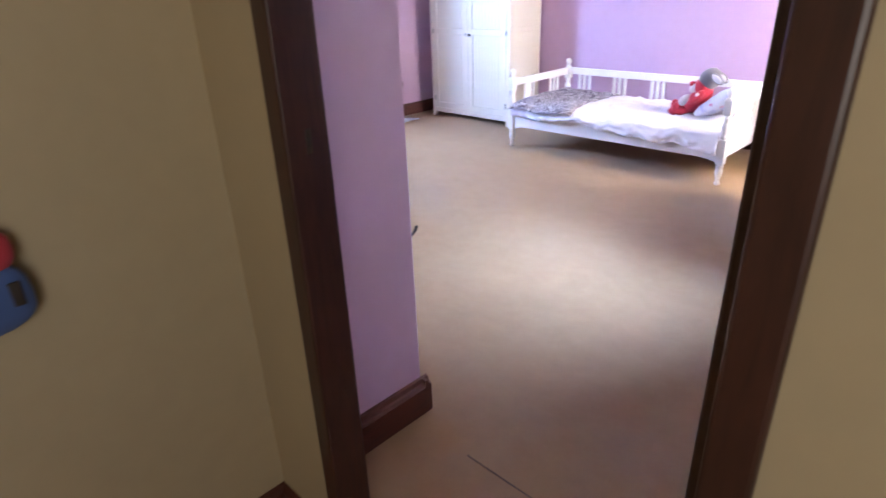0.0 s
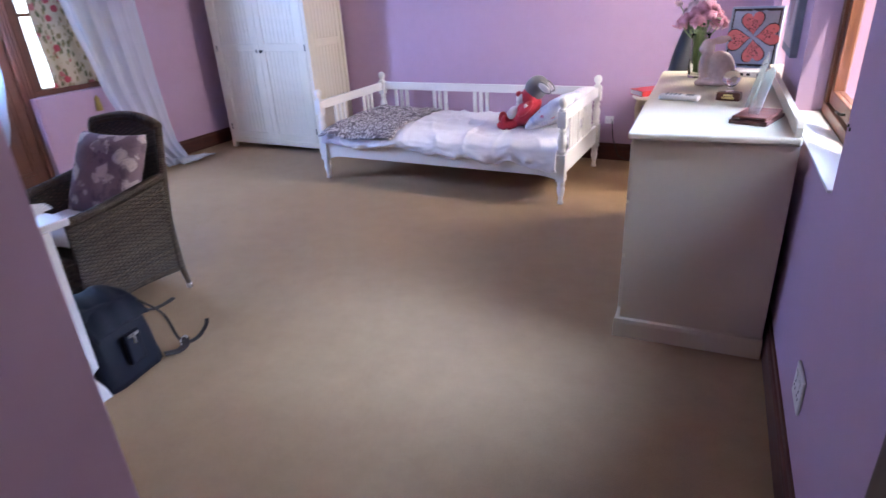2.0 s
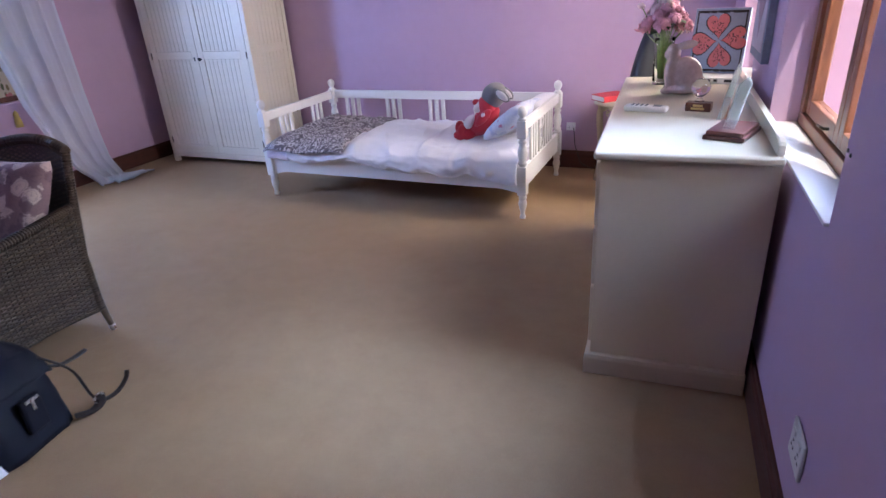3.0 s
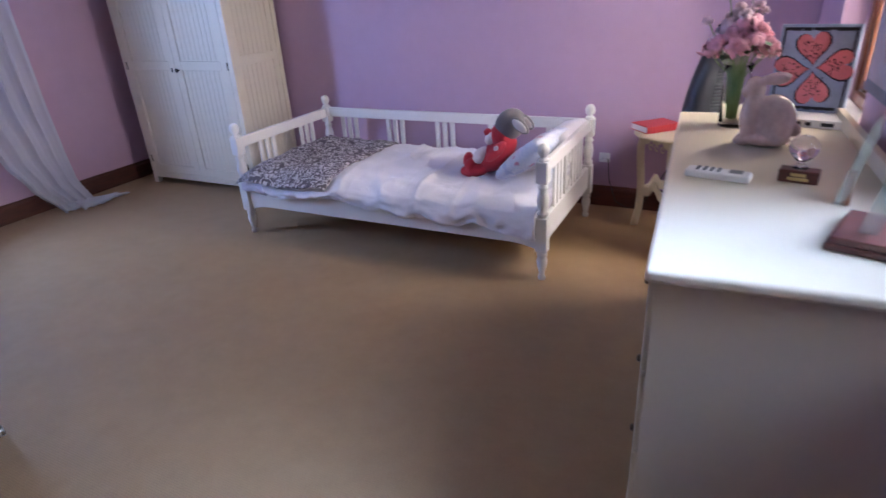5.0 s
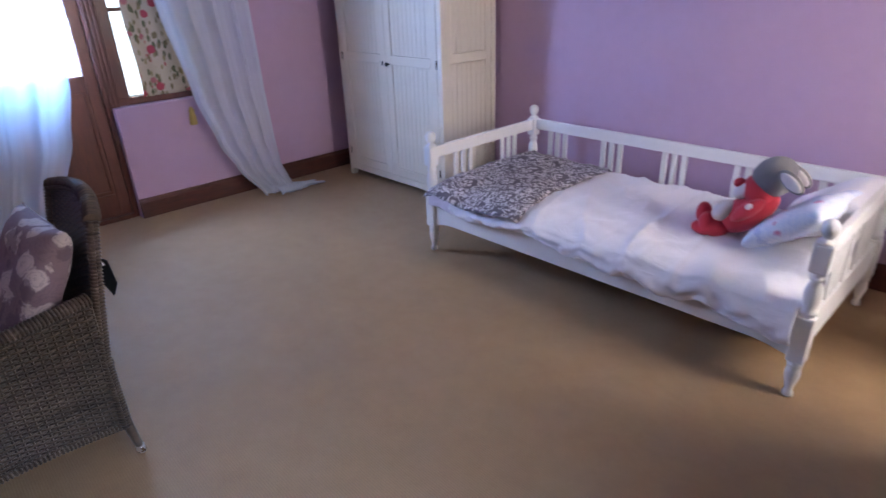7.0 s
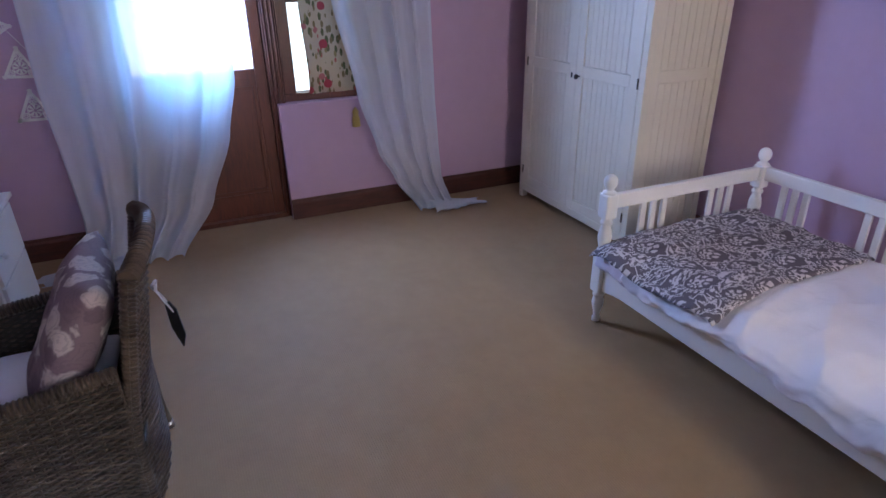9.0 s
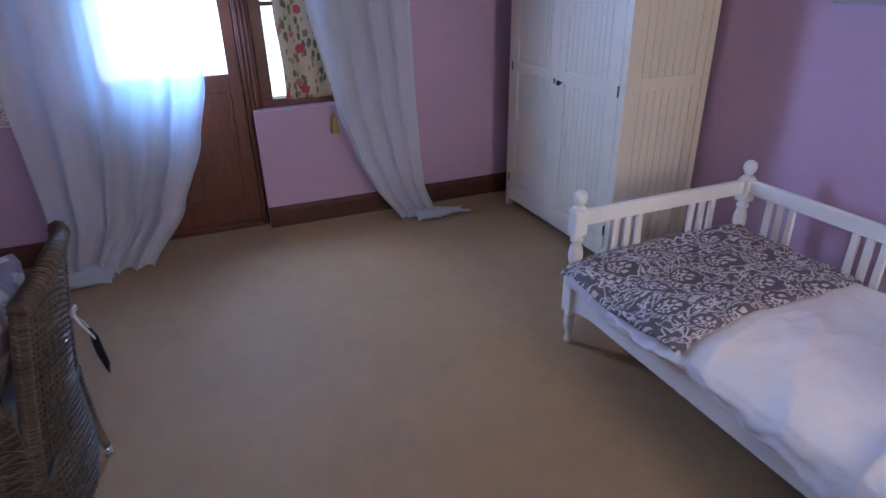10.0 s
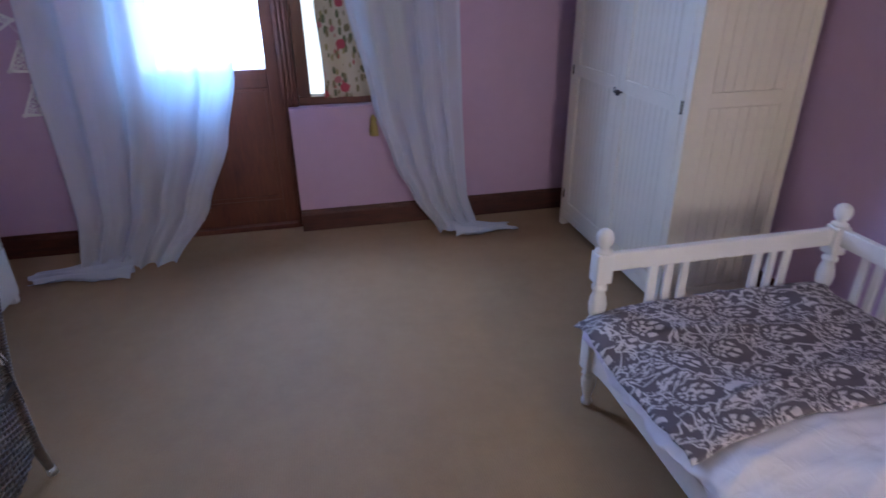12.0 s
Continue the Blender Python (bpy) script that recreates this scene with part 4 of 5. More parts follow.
solid("pillow", pillow_mesh(0.50, 0.37, 0.16, 1.0), LINEN, "plump white pillow at the head of the daybed", "pillow", pose(-1.285, 5.13, 0.540, 0, -32, 0) @ pose(0, 0, 0, 0, 0, 90), True)
solid("pillow", pillow_mesh(0.42, 0.34, 0.12, 4.0), PILLOW_PRINT, "pale blue rose-print pillow leaning on the white one", "pillow", pose(-1.318, 4.86, 0.562, 0, -38, -6) @ pose(0, 0, 0, 0, 0, 90), True)

# plush toy on the bed
bm = bmesh.new()
LEAN = pose(0, 0, 0, 0, 45, 0).to_3x3()
blob(bm, (0.185, 0, 0.125), (0.070, 0.082, 0.135), LEAN, 0, 16, 1.0, 0.004)          # body
blob(bm, (0.215, 0, 0.225), (0.072, 0.078, 0.062), LEAN, 0, 14, 1.0, 0.004)          # hood
blob(bm, (0.258, 0.005, 0.290), (0.078, 0.078, 0.092), LEAN, 1, 16, 1.0, 0.004)      # head
blob(bm, (0.165, -0.020, 0.222), (0.034, 0.044, 0.050), LEAN, 2, 12)                 # muzzle
blob(bm, (0.143, -0.028, 0.250), (0.024, 0.024, 0.021), None, 0, 10)                 # nose
blob(bm, (0.100, -0.025, 0.118), (0.040, 0.058, 0.056), LEAN, 2, 12)                 # belly
for s in (-1, 1):
    blob(bm, (0.085 + 0.02 * s, 0.052 * s, 0.038), (0.080, 0.042, 0.040), pose(0, 0, 0, 0, -6, -10 * s).to_3x3(), 0, 12, 1.0, 0.003)
    blob(bm, (0.018 - 0.03 * s, 0.060 * s, 0.055), (0.032, 0.040, 0.052), None, 0, 12, 1.0, 0.003)
    blob(bm, (0.205, 0.082 * s, 0.160), (0.030, 0.028, 0.078), LEAN, 0, 12, 1.0, 0.003)
    blob(bm, (0.338, 0.050 * s - 0.03, 0.305), (0.062, 0.016, 0.032), pose(0, 0, 0, 0, 32, -14).to_3x3(), 1, 12)
    blob(bm, (0.340, 0.050 * s - 0.044, 0.306), (0.050, 0.008, 0.023), pose(0, 0, 0, 0, 32, -14).to_3x3(), 2, 10)
blob(bm, (0.215, -0.108, 0.185), (0.012, 0.008, 0.016), LEAN, 2, 8)
solid("plush_toy", bm, [RED, GREYPLUSH, PALEPLUSH], "grey plush animal in a red suit lying against the pillows", "plush toy", pose(-1.715, 4.84, 0.418, 0, 0, 2) @ Matrix.Scale(1.04, 4), True)


# ---- dresser and what stands on it ----
DR = pose(0.128, 2.998, 0, 0, 0, 3.6)
TOPZ = 0.90
dresser = thing("dresser", DR, "cream lacquered chest of drawers with a low back board", "dresser")
D0, DL = -0.553, 1.521
for y in (0.0, DL - 0.022):
    part("end_panel", B(D0, -0.002, y, y + 0.022, 0.085, TOPZ - 0.03, 0.002), CREAM, dresser)
part("back_panel", B(-0.02, -0.002, 0.022, DL - 0.022, 0.085, TOPZ - 0.03), CREAM, dresser)
part("bottom_panel", B(D0 + 0.022, -0.02, 0.022, DL - 0.022, 0.085, 0.105), CREAM, dresser)
part("plinth", prism(bmesh.new(), [(D0 - 0.022, 0), (0.0, 0), (0.0, 0.085), (D0 - 0.008, 0.085), (D0 - 0.012, 0.075), (D0 - 0.022, 0.068)], lambda a, b, c: (a, -0.018 + c, b), DL + 0.036), CREAM, dresser)
part("end_plinth", prism(bmesh.new(), [(-0.022, 0), (-0.018, 0), (-0.018, 0.085), (-0.020, 0.078), (-0.022, 0.068)], lambda a, b, c: (D0 - 0.022 + c, a, b), -D0 + 0.022), CREAM, dresser)
part("worktop", B(D0 - 0.022, 0.0, -0.022, DL + 0.022, TOPZ - 0.03, TOPZ, 0.011, 4), CREAM, dresser)
pts = [(-0.01, 0), (-0.01, 0.034), (0.0, 0.044), (0.03, 0.051), (0.10, 0.053), (DL - 0.10, 0.053), (DL - 0.03, 0.051), (DL, 0.044), (DL + 0.01, 0.034), (DL + 0.01, 0)]
part("back_board", prism(bmesh.new(), pts, lambda a, b, c: (-0.028 + c, a, TOPZ + b), 0.022, bevel=0.004), CREAM, dresser)
for c in range(3):
    for r, (z0, z1) in enumerate(((0.115, 0.36), (0.37, 0.60), (0.61, 0.85))):
        y0 = 0.026 + 0.489 * c
        dr = part("drawer", B(D0 - 0.014, D0 + 0.02, y0 + 0.004, y0 + 0.481, z0, z1, 0.005), CREAM, dresser)
        prof = [(0.005, 0.0), (0.004, 0.008), (0.009, 0.011), (0.011, 0.016), (0.008, 0.021), (0.001, 0.022)]
        bm = ring_loft(bmesh.new(), [[(D0 - 0.013 - h, y0 + 0.239 + q * math.cos(s * math.pi / 6), (z0 + z1) / 2 + q * math.sin(s * math.pi / 6)) for s in range(12)] for q, h in prof])
        part("handle", bm, BRONZE, dr, "small dark bronze knob", smooth=True)

# telephone handset lying flat
ph = thing("remote_control", pose(-0.345, 3.605, TOPZ, 0, 0, -10), "white handset with grey keys lying on the dresser", "remote control")
part("body", B(-0.088, 0.088, -0.026, 0.026, 0.0, 0.024, 0.008, 3), PLASTIC, ph)
part("display", B(0.030, 0.066, -0.016, 0.016, 0.0235, 0.0255, 0.001), GREYKEY, ph)
KEY = mesh_of("key", B(-0.005, 0.005, -0.004, 0.004, 0.0235, 0.0265, 0.001, 1), GREYKEY)
for i in range(4):
    for j in range(3):
        o = part("key", KEY, None, ph)
        o.location = (-0.055 + 0.019 * i, -0.014 + 0.014 * j, 0)

# crystal award on a dark wooden plinth
aw = thing("award", pose(-0.020, 3.245, TOPZ, 0, 0, -17), "clear acrylic award on a stepped rosewood base", "award")
bm = bmesh.new()
box(bm, -0.068, 0.068, -0.105, 0.105, 0.0, 0.016, 0.004)
box(bm, -0.060, 0.060, -0.097, 0.097, 0.0155, 0.030, 0.003)
part("base", bm, PLAQUE, aw)
part("blade", prism(bmesh.new(), [(-0.022, 0.030), (0.014, 0.030), (0.050, 0.185), (0.038, 0.205), (0.012, 0.182)], lambda a, b, c: (a, -0.045 + c - 0.02 * b, b), 0.016, bevel=0.002), ACRYLIC, aw, "clear acrylic blade")
# leaning plaque behind it
aw2 = thing("award", pose(-0.040, 3.50, TOPZ, 0, 0, -10) @ Matrix.Scale(0.80, 4), "grey glass plaque leaning on a wooden stand", "award")
part("stand", prism(bmesh.new(), [(-0.05, 0), (0.05, 0), (0.012, 0.10), (-0.008, 0.10)], lambda a, b, c: (-0.012 + c, a, b), 0.024, bevel=0.002), PINE, aw2)
part("plaque", prism(bmesh.new(), [(-0.030, 0.004), (0.000, 0.004), (0.046, 0.23), (0.040, 0.285), (0.018, 0.23)], lambda a, b, c: (a, -0.055 + c + 0.10 * b, b), 0.010), ACRYLIC, aw2, "clear glass plaque")
# small trophy
tp = thing("trophy", pose(-0.140, 3.635, TOPZ, 0, 0, -10) @ Matrix.Scale(0.85, 4), "small glass trophy on a dark base with brass plates", "trophy")
part("base", B(-0.058, 0.058, -0.03, 0.03, 0, 0.042, 0.005), PLAQUE, tp)
part("name_plate", B(-0.030, 0.030, -0.0325, -0.0302, 0.010, 0.020), GILT, tp, "brass plate")
part("name_plate", B(-0.022, 0.022, -0.0325, -0.0302, 0.024, 0.034), GILT, tp, "brass plate")
bm = bmesh.new()
lathe(bm, [(0.012, 0.042), (0.024, 0.046), (0.012, 0.058), (0.010, 0.066), (0.026, 0.076), (0.042, 0.098), (0.045, 0.112), (0.040, 0.130), (0.024, 0.148), (0.004, 0.155)], 0, 0, 12)
part("globe", bm, CLEAR, tp, "faceted glass globe")

# ceramic rabbit
bm = bmesh.new()
blob(bm, (0.030, 0, 0.078), (0.082, 0.058, 0.074), pose(0, 0, 0, 0, 14, 0).to_3x3())
blob(bm, (-0.045, 0, 0.078), (0.046, 0.048, 0.078), pose(0, 0, 0, 0, -6, 0).to_3x3())
blob(bm, (-0.046, 0, 0.135), (0.032, 0.030, 0.034))
blob(bm, (-0.050, 0, 0.168), (0.040, 0.032, 0.034), pose(0, 0, 0, 0, 12, 0).to_3x3())
blob(bm, (-0.080, 0, 0.158), (0.020, 0.021, 0.019))
blob(bm, (0.005, 0, 0.020), (0.100, 0.056, 0.022))
for s in (-1, 1):
    blob(bm, (0.018, 0.017 * s, 0.196), (0.052, 0.012, 0.017), pose(0, 0, 0, 0, -6, 5 * s).to_3x3())
    blob(bm, (-0.020, 0.014 * s, 0.190), (0.016, 0.011, 0.014))
    blob(bm, (0.055, 0.034 * s, 0.055), (0.050, 0.026, 0.050))
    blob(bm, (-0.058, 0.022 * s, 0.045), (0.022, 0.018, 0.050))
    blob(bm, (-0.072, 0.022 * s, 0.013), (0.030, 0.017, 0.014))
blob(bm, (0.112, 0, 0.052), (0.020, 0.020, 0.020))
ob = solid("rabbit_figurine", bm, LUSTRE, "shiny pink lustre ceramic rabbit on the dresser", "figurine", pose(-0.235, 4.01, TOPZ, 0, 0, -8) @ Matrix.Diagonal((0.84, 0.92, 1.12, 1.0)), True)
md = ob.modifiers.new("one_skin", "REMESH")
md.mode, md.voxel_size, md.use_smooth_shade = "VOXEL", 0.0045, True
md = ob.modifiers.new("glazed", "SMOOTH")
md.factor, md.iterations = 0.5, 6

# vase with flowers
vs = thing("flower_vase", pose(-0.338, 4.28, TOPZ) @ Matrix.Scale(1.14, 4), "tall clear glass vase of pink and blush flowers", "vase")
bm = bmesh.new()
lathe(bm, [(0.001, 0.0), (0.038, 0.0), (0.040, 0.01), (0.040, 0.17), (0.046, 0.20), (0.043, 0.20), (0.037, 0.17), (0.037, 0.014), (0.001, 0.012)], n=24)
part("vase_glass", bm, VASEGLASS, vs, smooth=True)
rnd = random.Random(5)
heads = []
for i in range(18):
    a, r = i * 2.4, 0.090 * math.sqrt((i + 0.5) / 18)
    heads.append((r * math.cos(a), r * math.sin(a), 0.235 + 0.085 * (1 - (r / 0.09) ** 2) + 0.02 * rnd.random(), rnd.uniform(0.026, 0.036)))
heads += [(-0.06, 0.0, 0.415, 0.011), (0.015, 0.02, 0.43, 0.012), (-0.02, 0.01, 0.37, 0.021), (0.03, 0.0, 0.375, 0.019), (0.0, -0.03, 0.35, 0.022), (-0.11, -0.01, 0.335, 0.015), (0.05, 0.02, 0.36, 0.013), (-0.045, 0.02, 0.345, 0.016)]
for i, (x, y, z, r) in enumerate(heads):
    part("stem", tube(bmesh.new(), [(x * 0.15, y * 0.15, 0.02), (x * 0.25, y * 0.25, 0.16), (x * 0.8, y * 0.8, z - 0.04), (x, y, z)], 0.0022, 5), STEM, vs)
    bm = bmesh.new()
    for k in range(30):
        t, ph_ = k * 2.4, k / 30
        tilt = 0.25 + 2.1 * ph_
        d = Vector((math.cos(t) * math.sin(tilt), math.sin(t) * math.sin(tilt), math.cos(tilt)))
        c = Vector((x, y, z)) + d * r * (0.40 + 0.55 * ph_) * rnd.uniform(0.75, 1.15)
        q = (d + Vector((rnd.uniform(-1, 1), rnd.uniform(-1, 1), rnd.uniform(-1, 1))) * 0.75).to_track_quat("Z", "Y").to_matrix()
        sz = r * (0.30 + 0.32 * ph_) * rnd.uniform(0.7, 1.2)
        sheet(bm, lambda u, v: c + q @ Vector(((u - 0.5) * 2 * sz * math.cos((v - 0.5) * 2.2), (v - 0.5) * 2 * sz * math.cos((u - 0.5) * 2.2), 0.5 * sz * (1 - 2 * (u - 0.5) ** 2 - 2 * (v - 0.5) ** 2))), 3, 3)
    part("flower", bm, PETAL if i % 5 not in (1, 4) and i < 18 else PETAL_PALE, vs)
for i in range(9):
    a = i * 0.7
    x, y = 0.075 * math.cos(a), 0.075 * math.sin(a)
    bm = sheet(bmesh.new(), lambda u, v: (x * (0.5 + 0.9 * v) + (u - 0.5) * 0.05 * math.sin(v * 3.1) * -math.sin(a), y * (0.5 + 0.9 * v) + (u - 0.5) * 0.05 * math.sin(v * 3.1) * math.cos(a), 0.22 + 0.05 * v - 0.05 * v * v + 0.02 * (i % 3)), 2, 6)
    part("leaf", bm, LEAF, vs)


# painted canvases
def heart(n=22):
    pts = []
    for k in range(n):
        t = 2 * math.pi * k / n
        pts.append((16 * math.sin(t) ** 3 / 17.0, (13 * math.cos(t) - 5 * math.cos(2 * t) - 2 * math.cos(3 * t) - math.cos(4 * t) + 17) / 29.0))
    return pts


cv = thing("canvas_painting", pose(-0.092, 4.44, TOPZ + 0.030, -9, 0, -12), "pale blue canvas painted with a four-leaf clover of salmon hearts", "painting")
part("canvas", B(-0.13, 0.13, -0.010, 0.012, 0.0, 0.315, 0.002), SKYBLUE, cv)
for k in range(4):
    ang = k * math.pi / 2 + 0.16
    ca, sa = math.cos(ang), math.sin(ang)
    for grow, depth, mat_, nm in ((1.12, 0.0012, INK, "heart_outline"), (1.0, 0.0022, SALMON, "heart")):
        bm = prism(bmesh.new(), [(a * 0.057 * grow, 0.010 + b * 0.118 * (grow if grow == 1 else 1.05) - (0.004 if grow > 1 else 0)) for a, b in heart()],
                   lambda a, b, c: (a * ca - b * sa, -0.0102 - c, 0.158 + a * sa + b * ca), depth)
        part(nm, bm, mat_, cv)
bm = bmesh.new()
for k in range(120):
    s, q = rnd.random(), k % 4
    p = [(-0.112 + 0.224 * s, 0.300), (-0.112 + 0.224 * s, 0.016), (-0.115, 0.02 + 0.27 * s), (0.115, 0.02 + 0.27 * s)][q]
    w, h = (0.014, 0.0035) if q < 2 else (0.0035, 0.014)
    box(bm, p[0] - w, p[0] + w, -0.0115, -0.0101, p[1] - h + rnd.uniform(-.006, .006), p[1] + h)
part("border_scribble", bm, INK, cv, "black scribbled border")
bm = bmesh.new()
for k in range(4):
    ang = k * math.pi / 2 + 0.10
    for j in range(34):
        a, b = rnd.uniform(-0.036, 0.026), rnd.uniform(0.035, 0.098)
        x, z = a * math.cos(ang) - b * math.sin(ang), 0.158 + a * math.sin(ang) + b * math.cos(ang)
        box(bm, x - 0.0018, x + 0.0018, -0.0132, -0.0122, z - 0.003, z + 0.003)
part("heart_speckles", bm, INK, cv, "small black flecks")
bx = thing("white_box", pose(-0.050, 4.36, TOPZ, 0, 0, -10), "flat white printed box under the canvas", "box")
part("carton", B(-0.11, 0.10, -0.07, 0.10, 0, 0.029, 0.002), PAPER, bx)
for k, (x0, x1) in enumerate(((-0.09, -0.045), (-0.03, -0.012), (0.02, 0.06))):
    part("print_bar", B(x0, x1, -0.0712, -0.0702, 0.008, 0.021), INK, bx)
pc = thing("canvas_painting", RIGHT @ pose(-0.002, 1.64, 1.055), "slate blue canvas with a pink heart hung between the windows", "painting")
part("canvas", B(-0.030, 0.0, -0.20, 0.20, 0.0, 0.50, 0.002), SLATE, pc)
part("inner_field", B(-0.0325, -0.0302, -0.165, 0.165, 0.04, 0.46), CANVAS_PALE, pc)
part("heart", prism(bmesh.new(), [(a * 0.13, 0.09 + b * 0.32) for a, b in heart()], lambda a, b, c: (-0.0327 - c, a, b), 0.0012), PINKISH, pc)
pf = thing("picture_frame", pose(-2.955, 5.65, 1.40), "small grey framed picture on the lilac wall", "picture")
part("frame", boxes([(-0.135, 0.135, -0.024, -0.002, 0, 0.022), (-0.135, 0.135, -0.024, -0.002, 0.318, 0.34), (-0.135, -0.113, -0.024, -0.002, 0.022, 0.318), (0.113, 0.135, -0.024, -0.002, 0.022, 0.318)], 0.003), GREYFRAME, pf)
part("print", B(-0.113, 0.113, -0.012, -0.002, 0.022, 0.318), PAPER, pf)

# tower fan in the corner
fan = thing("tower_fan", pose(-0.505, 4.93, 0, 0, 0, 24), "charcoal plastic tower fan standing behind the dresser", "fan")
bm = bmesh.new()
lathe(bm, [(0.09, 0), (0.095, 0.012), (0.085, 0.03), (0.05, 0.042), (0.04, 0.06)], n=28)
part("base", bm, BLACKPLASTIC, fan, smooth=True)
bm = bmesh.new()
rings = []
for k in range(25):
    v = k / 24
    z = 0.05 + 1.16 * v
    lean = 0.085 * v * v
    w = 0.105 * (1 - max(0, (v - 0.55) / 0.45) ** 2.2 * 0.80)
    d = 0.075 * (1 - max(0, (v - 0.7) / 0.3) ** 2 * 0.55)
    rings.append([(lean + w * math.copysign(abs(math.cos(t)) ** 0.7, math.cos(t)), d * math.copysign(abs(math.sin(t)) ** 0.8, math.sin(t)), z) for t in [2 * math.pi * i / 28 for i in range(28)]])
ring_loft(bm, rings)
part("housing", bm, BLACKPLASTIC, fan, smooth=True)
RIBS = [(0.45 + 0.016 * i) for i in range(38)]
for z in RIBS:
    v = (z - 0.05) / 1.16
    part("grille_rib", B(0.03 + 0.085 * v * v - 0.03, 0.03 + 0.085 * v * v + 0.032, -0.082, -0.070, z, z + 0.007), GREYPLASTIC, fan)


cord = tube(bmesh.new(), [(-1.05, 5.632, 0.33), (-1.03, 5.60, 0.20), (-0.98, 5.605, 0.05), (-0.90, 5.60, 0.012), (-0.80, 5.58, 0.06), (-0.70, 5.55, 0.25), (-0.62, 5.45, 0.42), (-0.54, 5.20, 0.46), (-0.51, 5.00, 0.42)], 0.0035, 6)
part("power_cord", cord, IRON, fan, "black power cord", smooth=True).matrix_parent_inverse = fan.matrix_world.inverted()


# ---- bedside stool and book ----
st = thing("side_table", pose(-0.640, 5.385, 0), "cream painted side table with fretwork aprons and curved legs", "side table")
bm = bmesh.new()
lathe(bm, [(0.001, 0.578), (0.205, 0.578), (0.217, 0.585), (0.217, 0.592), (0.208, 0.600), (0.001, 0.600)], n=40)
part("tabletop", bm, CREAM, st)
for k in range(4):
    a = math.radians(45 + 90 * k) + 0.90
    ca, sa = math.cos(a), math.sin(a)
    prof = [(0.158, 0.578), (0.172, 0.50), (0.168, 0.42), (0.158, 0.32), (0.152, 0.22), (0.154, 0.12), (0.168, 0.04), (0.174, 0.0)]
    bm = bmesh.new()
    ring_loft(bm, [[(ca * (r + dr_) - sa * dw, sa * (r + dr_) + ca * dw, z) for dr_, dw in ((-0.022, -0.017), (0.022, -0.017), (0.022, 0.017), (-0.022, 0.017))] for r, z in prof])
    part("leg", bm, CREAM, st)
for k in range(4):
    a0, a1 = math.radians(45 + 90 * k) + 0.90, math.radians(135 + 90 * k) + 0.90
    p, q = Vector((0.165 * math.cos(a0), 0.165 * math.sin(a0), 0)), Vector((0.165 * math.cos(a1), 0.165 * math.sin(a1), 0))
    d, nrm = (q - p).normalized(), Vector(((q - p).y, -(q - p).x, 0)).normalized()
    L = (q - p).length
    up = [(0.0, 0.578)] + [(0.0, 0.50)] + [(L * t, 0.545 - 0.030 * abs(math.sin(t * 9.42)) + 0.018 * math.sin(t * math.pi)) for t in [i / 24 for i in range(25)]] + [(L, 0.50), (L, 0.578)]
    part("apron", prism(bmesh.new(), up, lambda a, b, c: p + d * a + nrm * (c - 0.006) + Vector((0, 0, b)), 0.012), CREAM, st)
    for t in (0.3, 0.5, 0.7):
        part("fret_scroll", tube(bmesh.new(), [p + d * (L * t + 0.013 * math.cos(s)) + Vector((0, 0, 0.513 + 0.016 * math.sin(s))) for s in [i * 0.5 for i in range(12)]], 0.004, 6), CREAM, st)
    p2, q2 = p * 0.90, q * 0.90
    L2 = (q2 - p2).length
    lo = [(L2 * t, 0.205 + 0.045 * math.sin(t * math.pi) * (1 + 0.5 * math.cos(t * 12.56)) - 0.018) for t in [i / 24 for i in range(25)]]
    hi = [(L2 * t, 0.235 + 0.055 * math.sin(t * math.pi) * (1 + 0.4 * math.cos(t * 12.56))) for t in [1 - i / 24 for i in range(25)]]
    part("stretcher", prism(bmesh.new(), lo + hi, lambda a, b, c: p2 + d * a + nrm * (c - 0.007) + Vector((0, 0, b)), 0.014), CREAM, st)
bk = thing("book", pose(-0.745, 5.395, 0.601, 0, 0, -46), "thick red hardback book lying on the side table", "book")
part("cover", boxes([(-0.08, 0.08, -0.11, 0.11, 0.036, 0.040), (-0.08, 0.08, -0.11, 0.11, 0.0, 0.004), (0.076, 0.08, -0.11, 0.11, 0.004, 0.036)], 0.001), BOOKRED, bk)
part("pages", B(-0.074, 0.0755, -0.105, 0.105, 0.0042, 0.0358), PAPER, bk)


# ---- wicker armchair ----
chair = thing("wicker_armchair", pose(-2.930, 2.325, 0), "grey-brown wicker armchair pulled out from the desk", "armchair")


def weave(bm, fn, nu, nv, r=0.0042, amp=0.0045):
    """Strands run along u, over and under nu stakes; fn(u, v) gives a place and a normal."""
    for j in range(nv):
        v = (j + 0.5) / nv
        pts = []
        for i in range(nu * 2 + 1):
            u = i / (nu * 2)
            p, n = fn(u, v)
            pts.append(p + n * (amp * math.sin(i * math.pi / 2 + (j % 2) * math.pi + math.pi / 2)))
        tube(bm, pts, r, 5)
    for i in range(nu + 1):
        pts = []
        for j in range(9):
            p, n = fn(i / nu, j / 8)
            pts.append(p)
        tube(bm, pts, 0.0035, 4)
    return bm


def side_fn(s):
    def fn(u, v):
        y = -0.30 + 0.52 * u
        top = 0.575 + 0.065 * u ** 1.3
        low = 0.125 + 0.020 * math.sin(u * math.pi)
        z = low + (top - low) * v
        flare = 0.020 * max(0, u - 0.6) / 0.4 * ((0.36 - z) / 0.36 if z < 0.36 else (z - 0.36) * 0.4)
        return Vector((s * (0.295 - 0.02 * (1 - v)), y + flare, z)), Vector((s, 0, 0))
    return fn


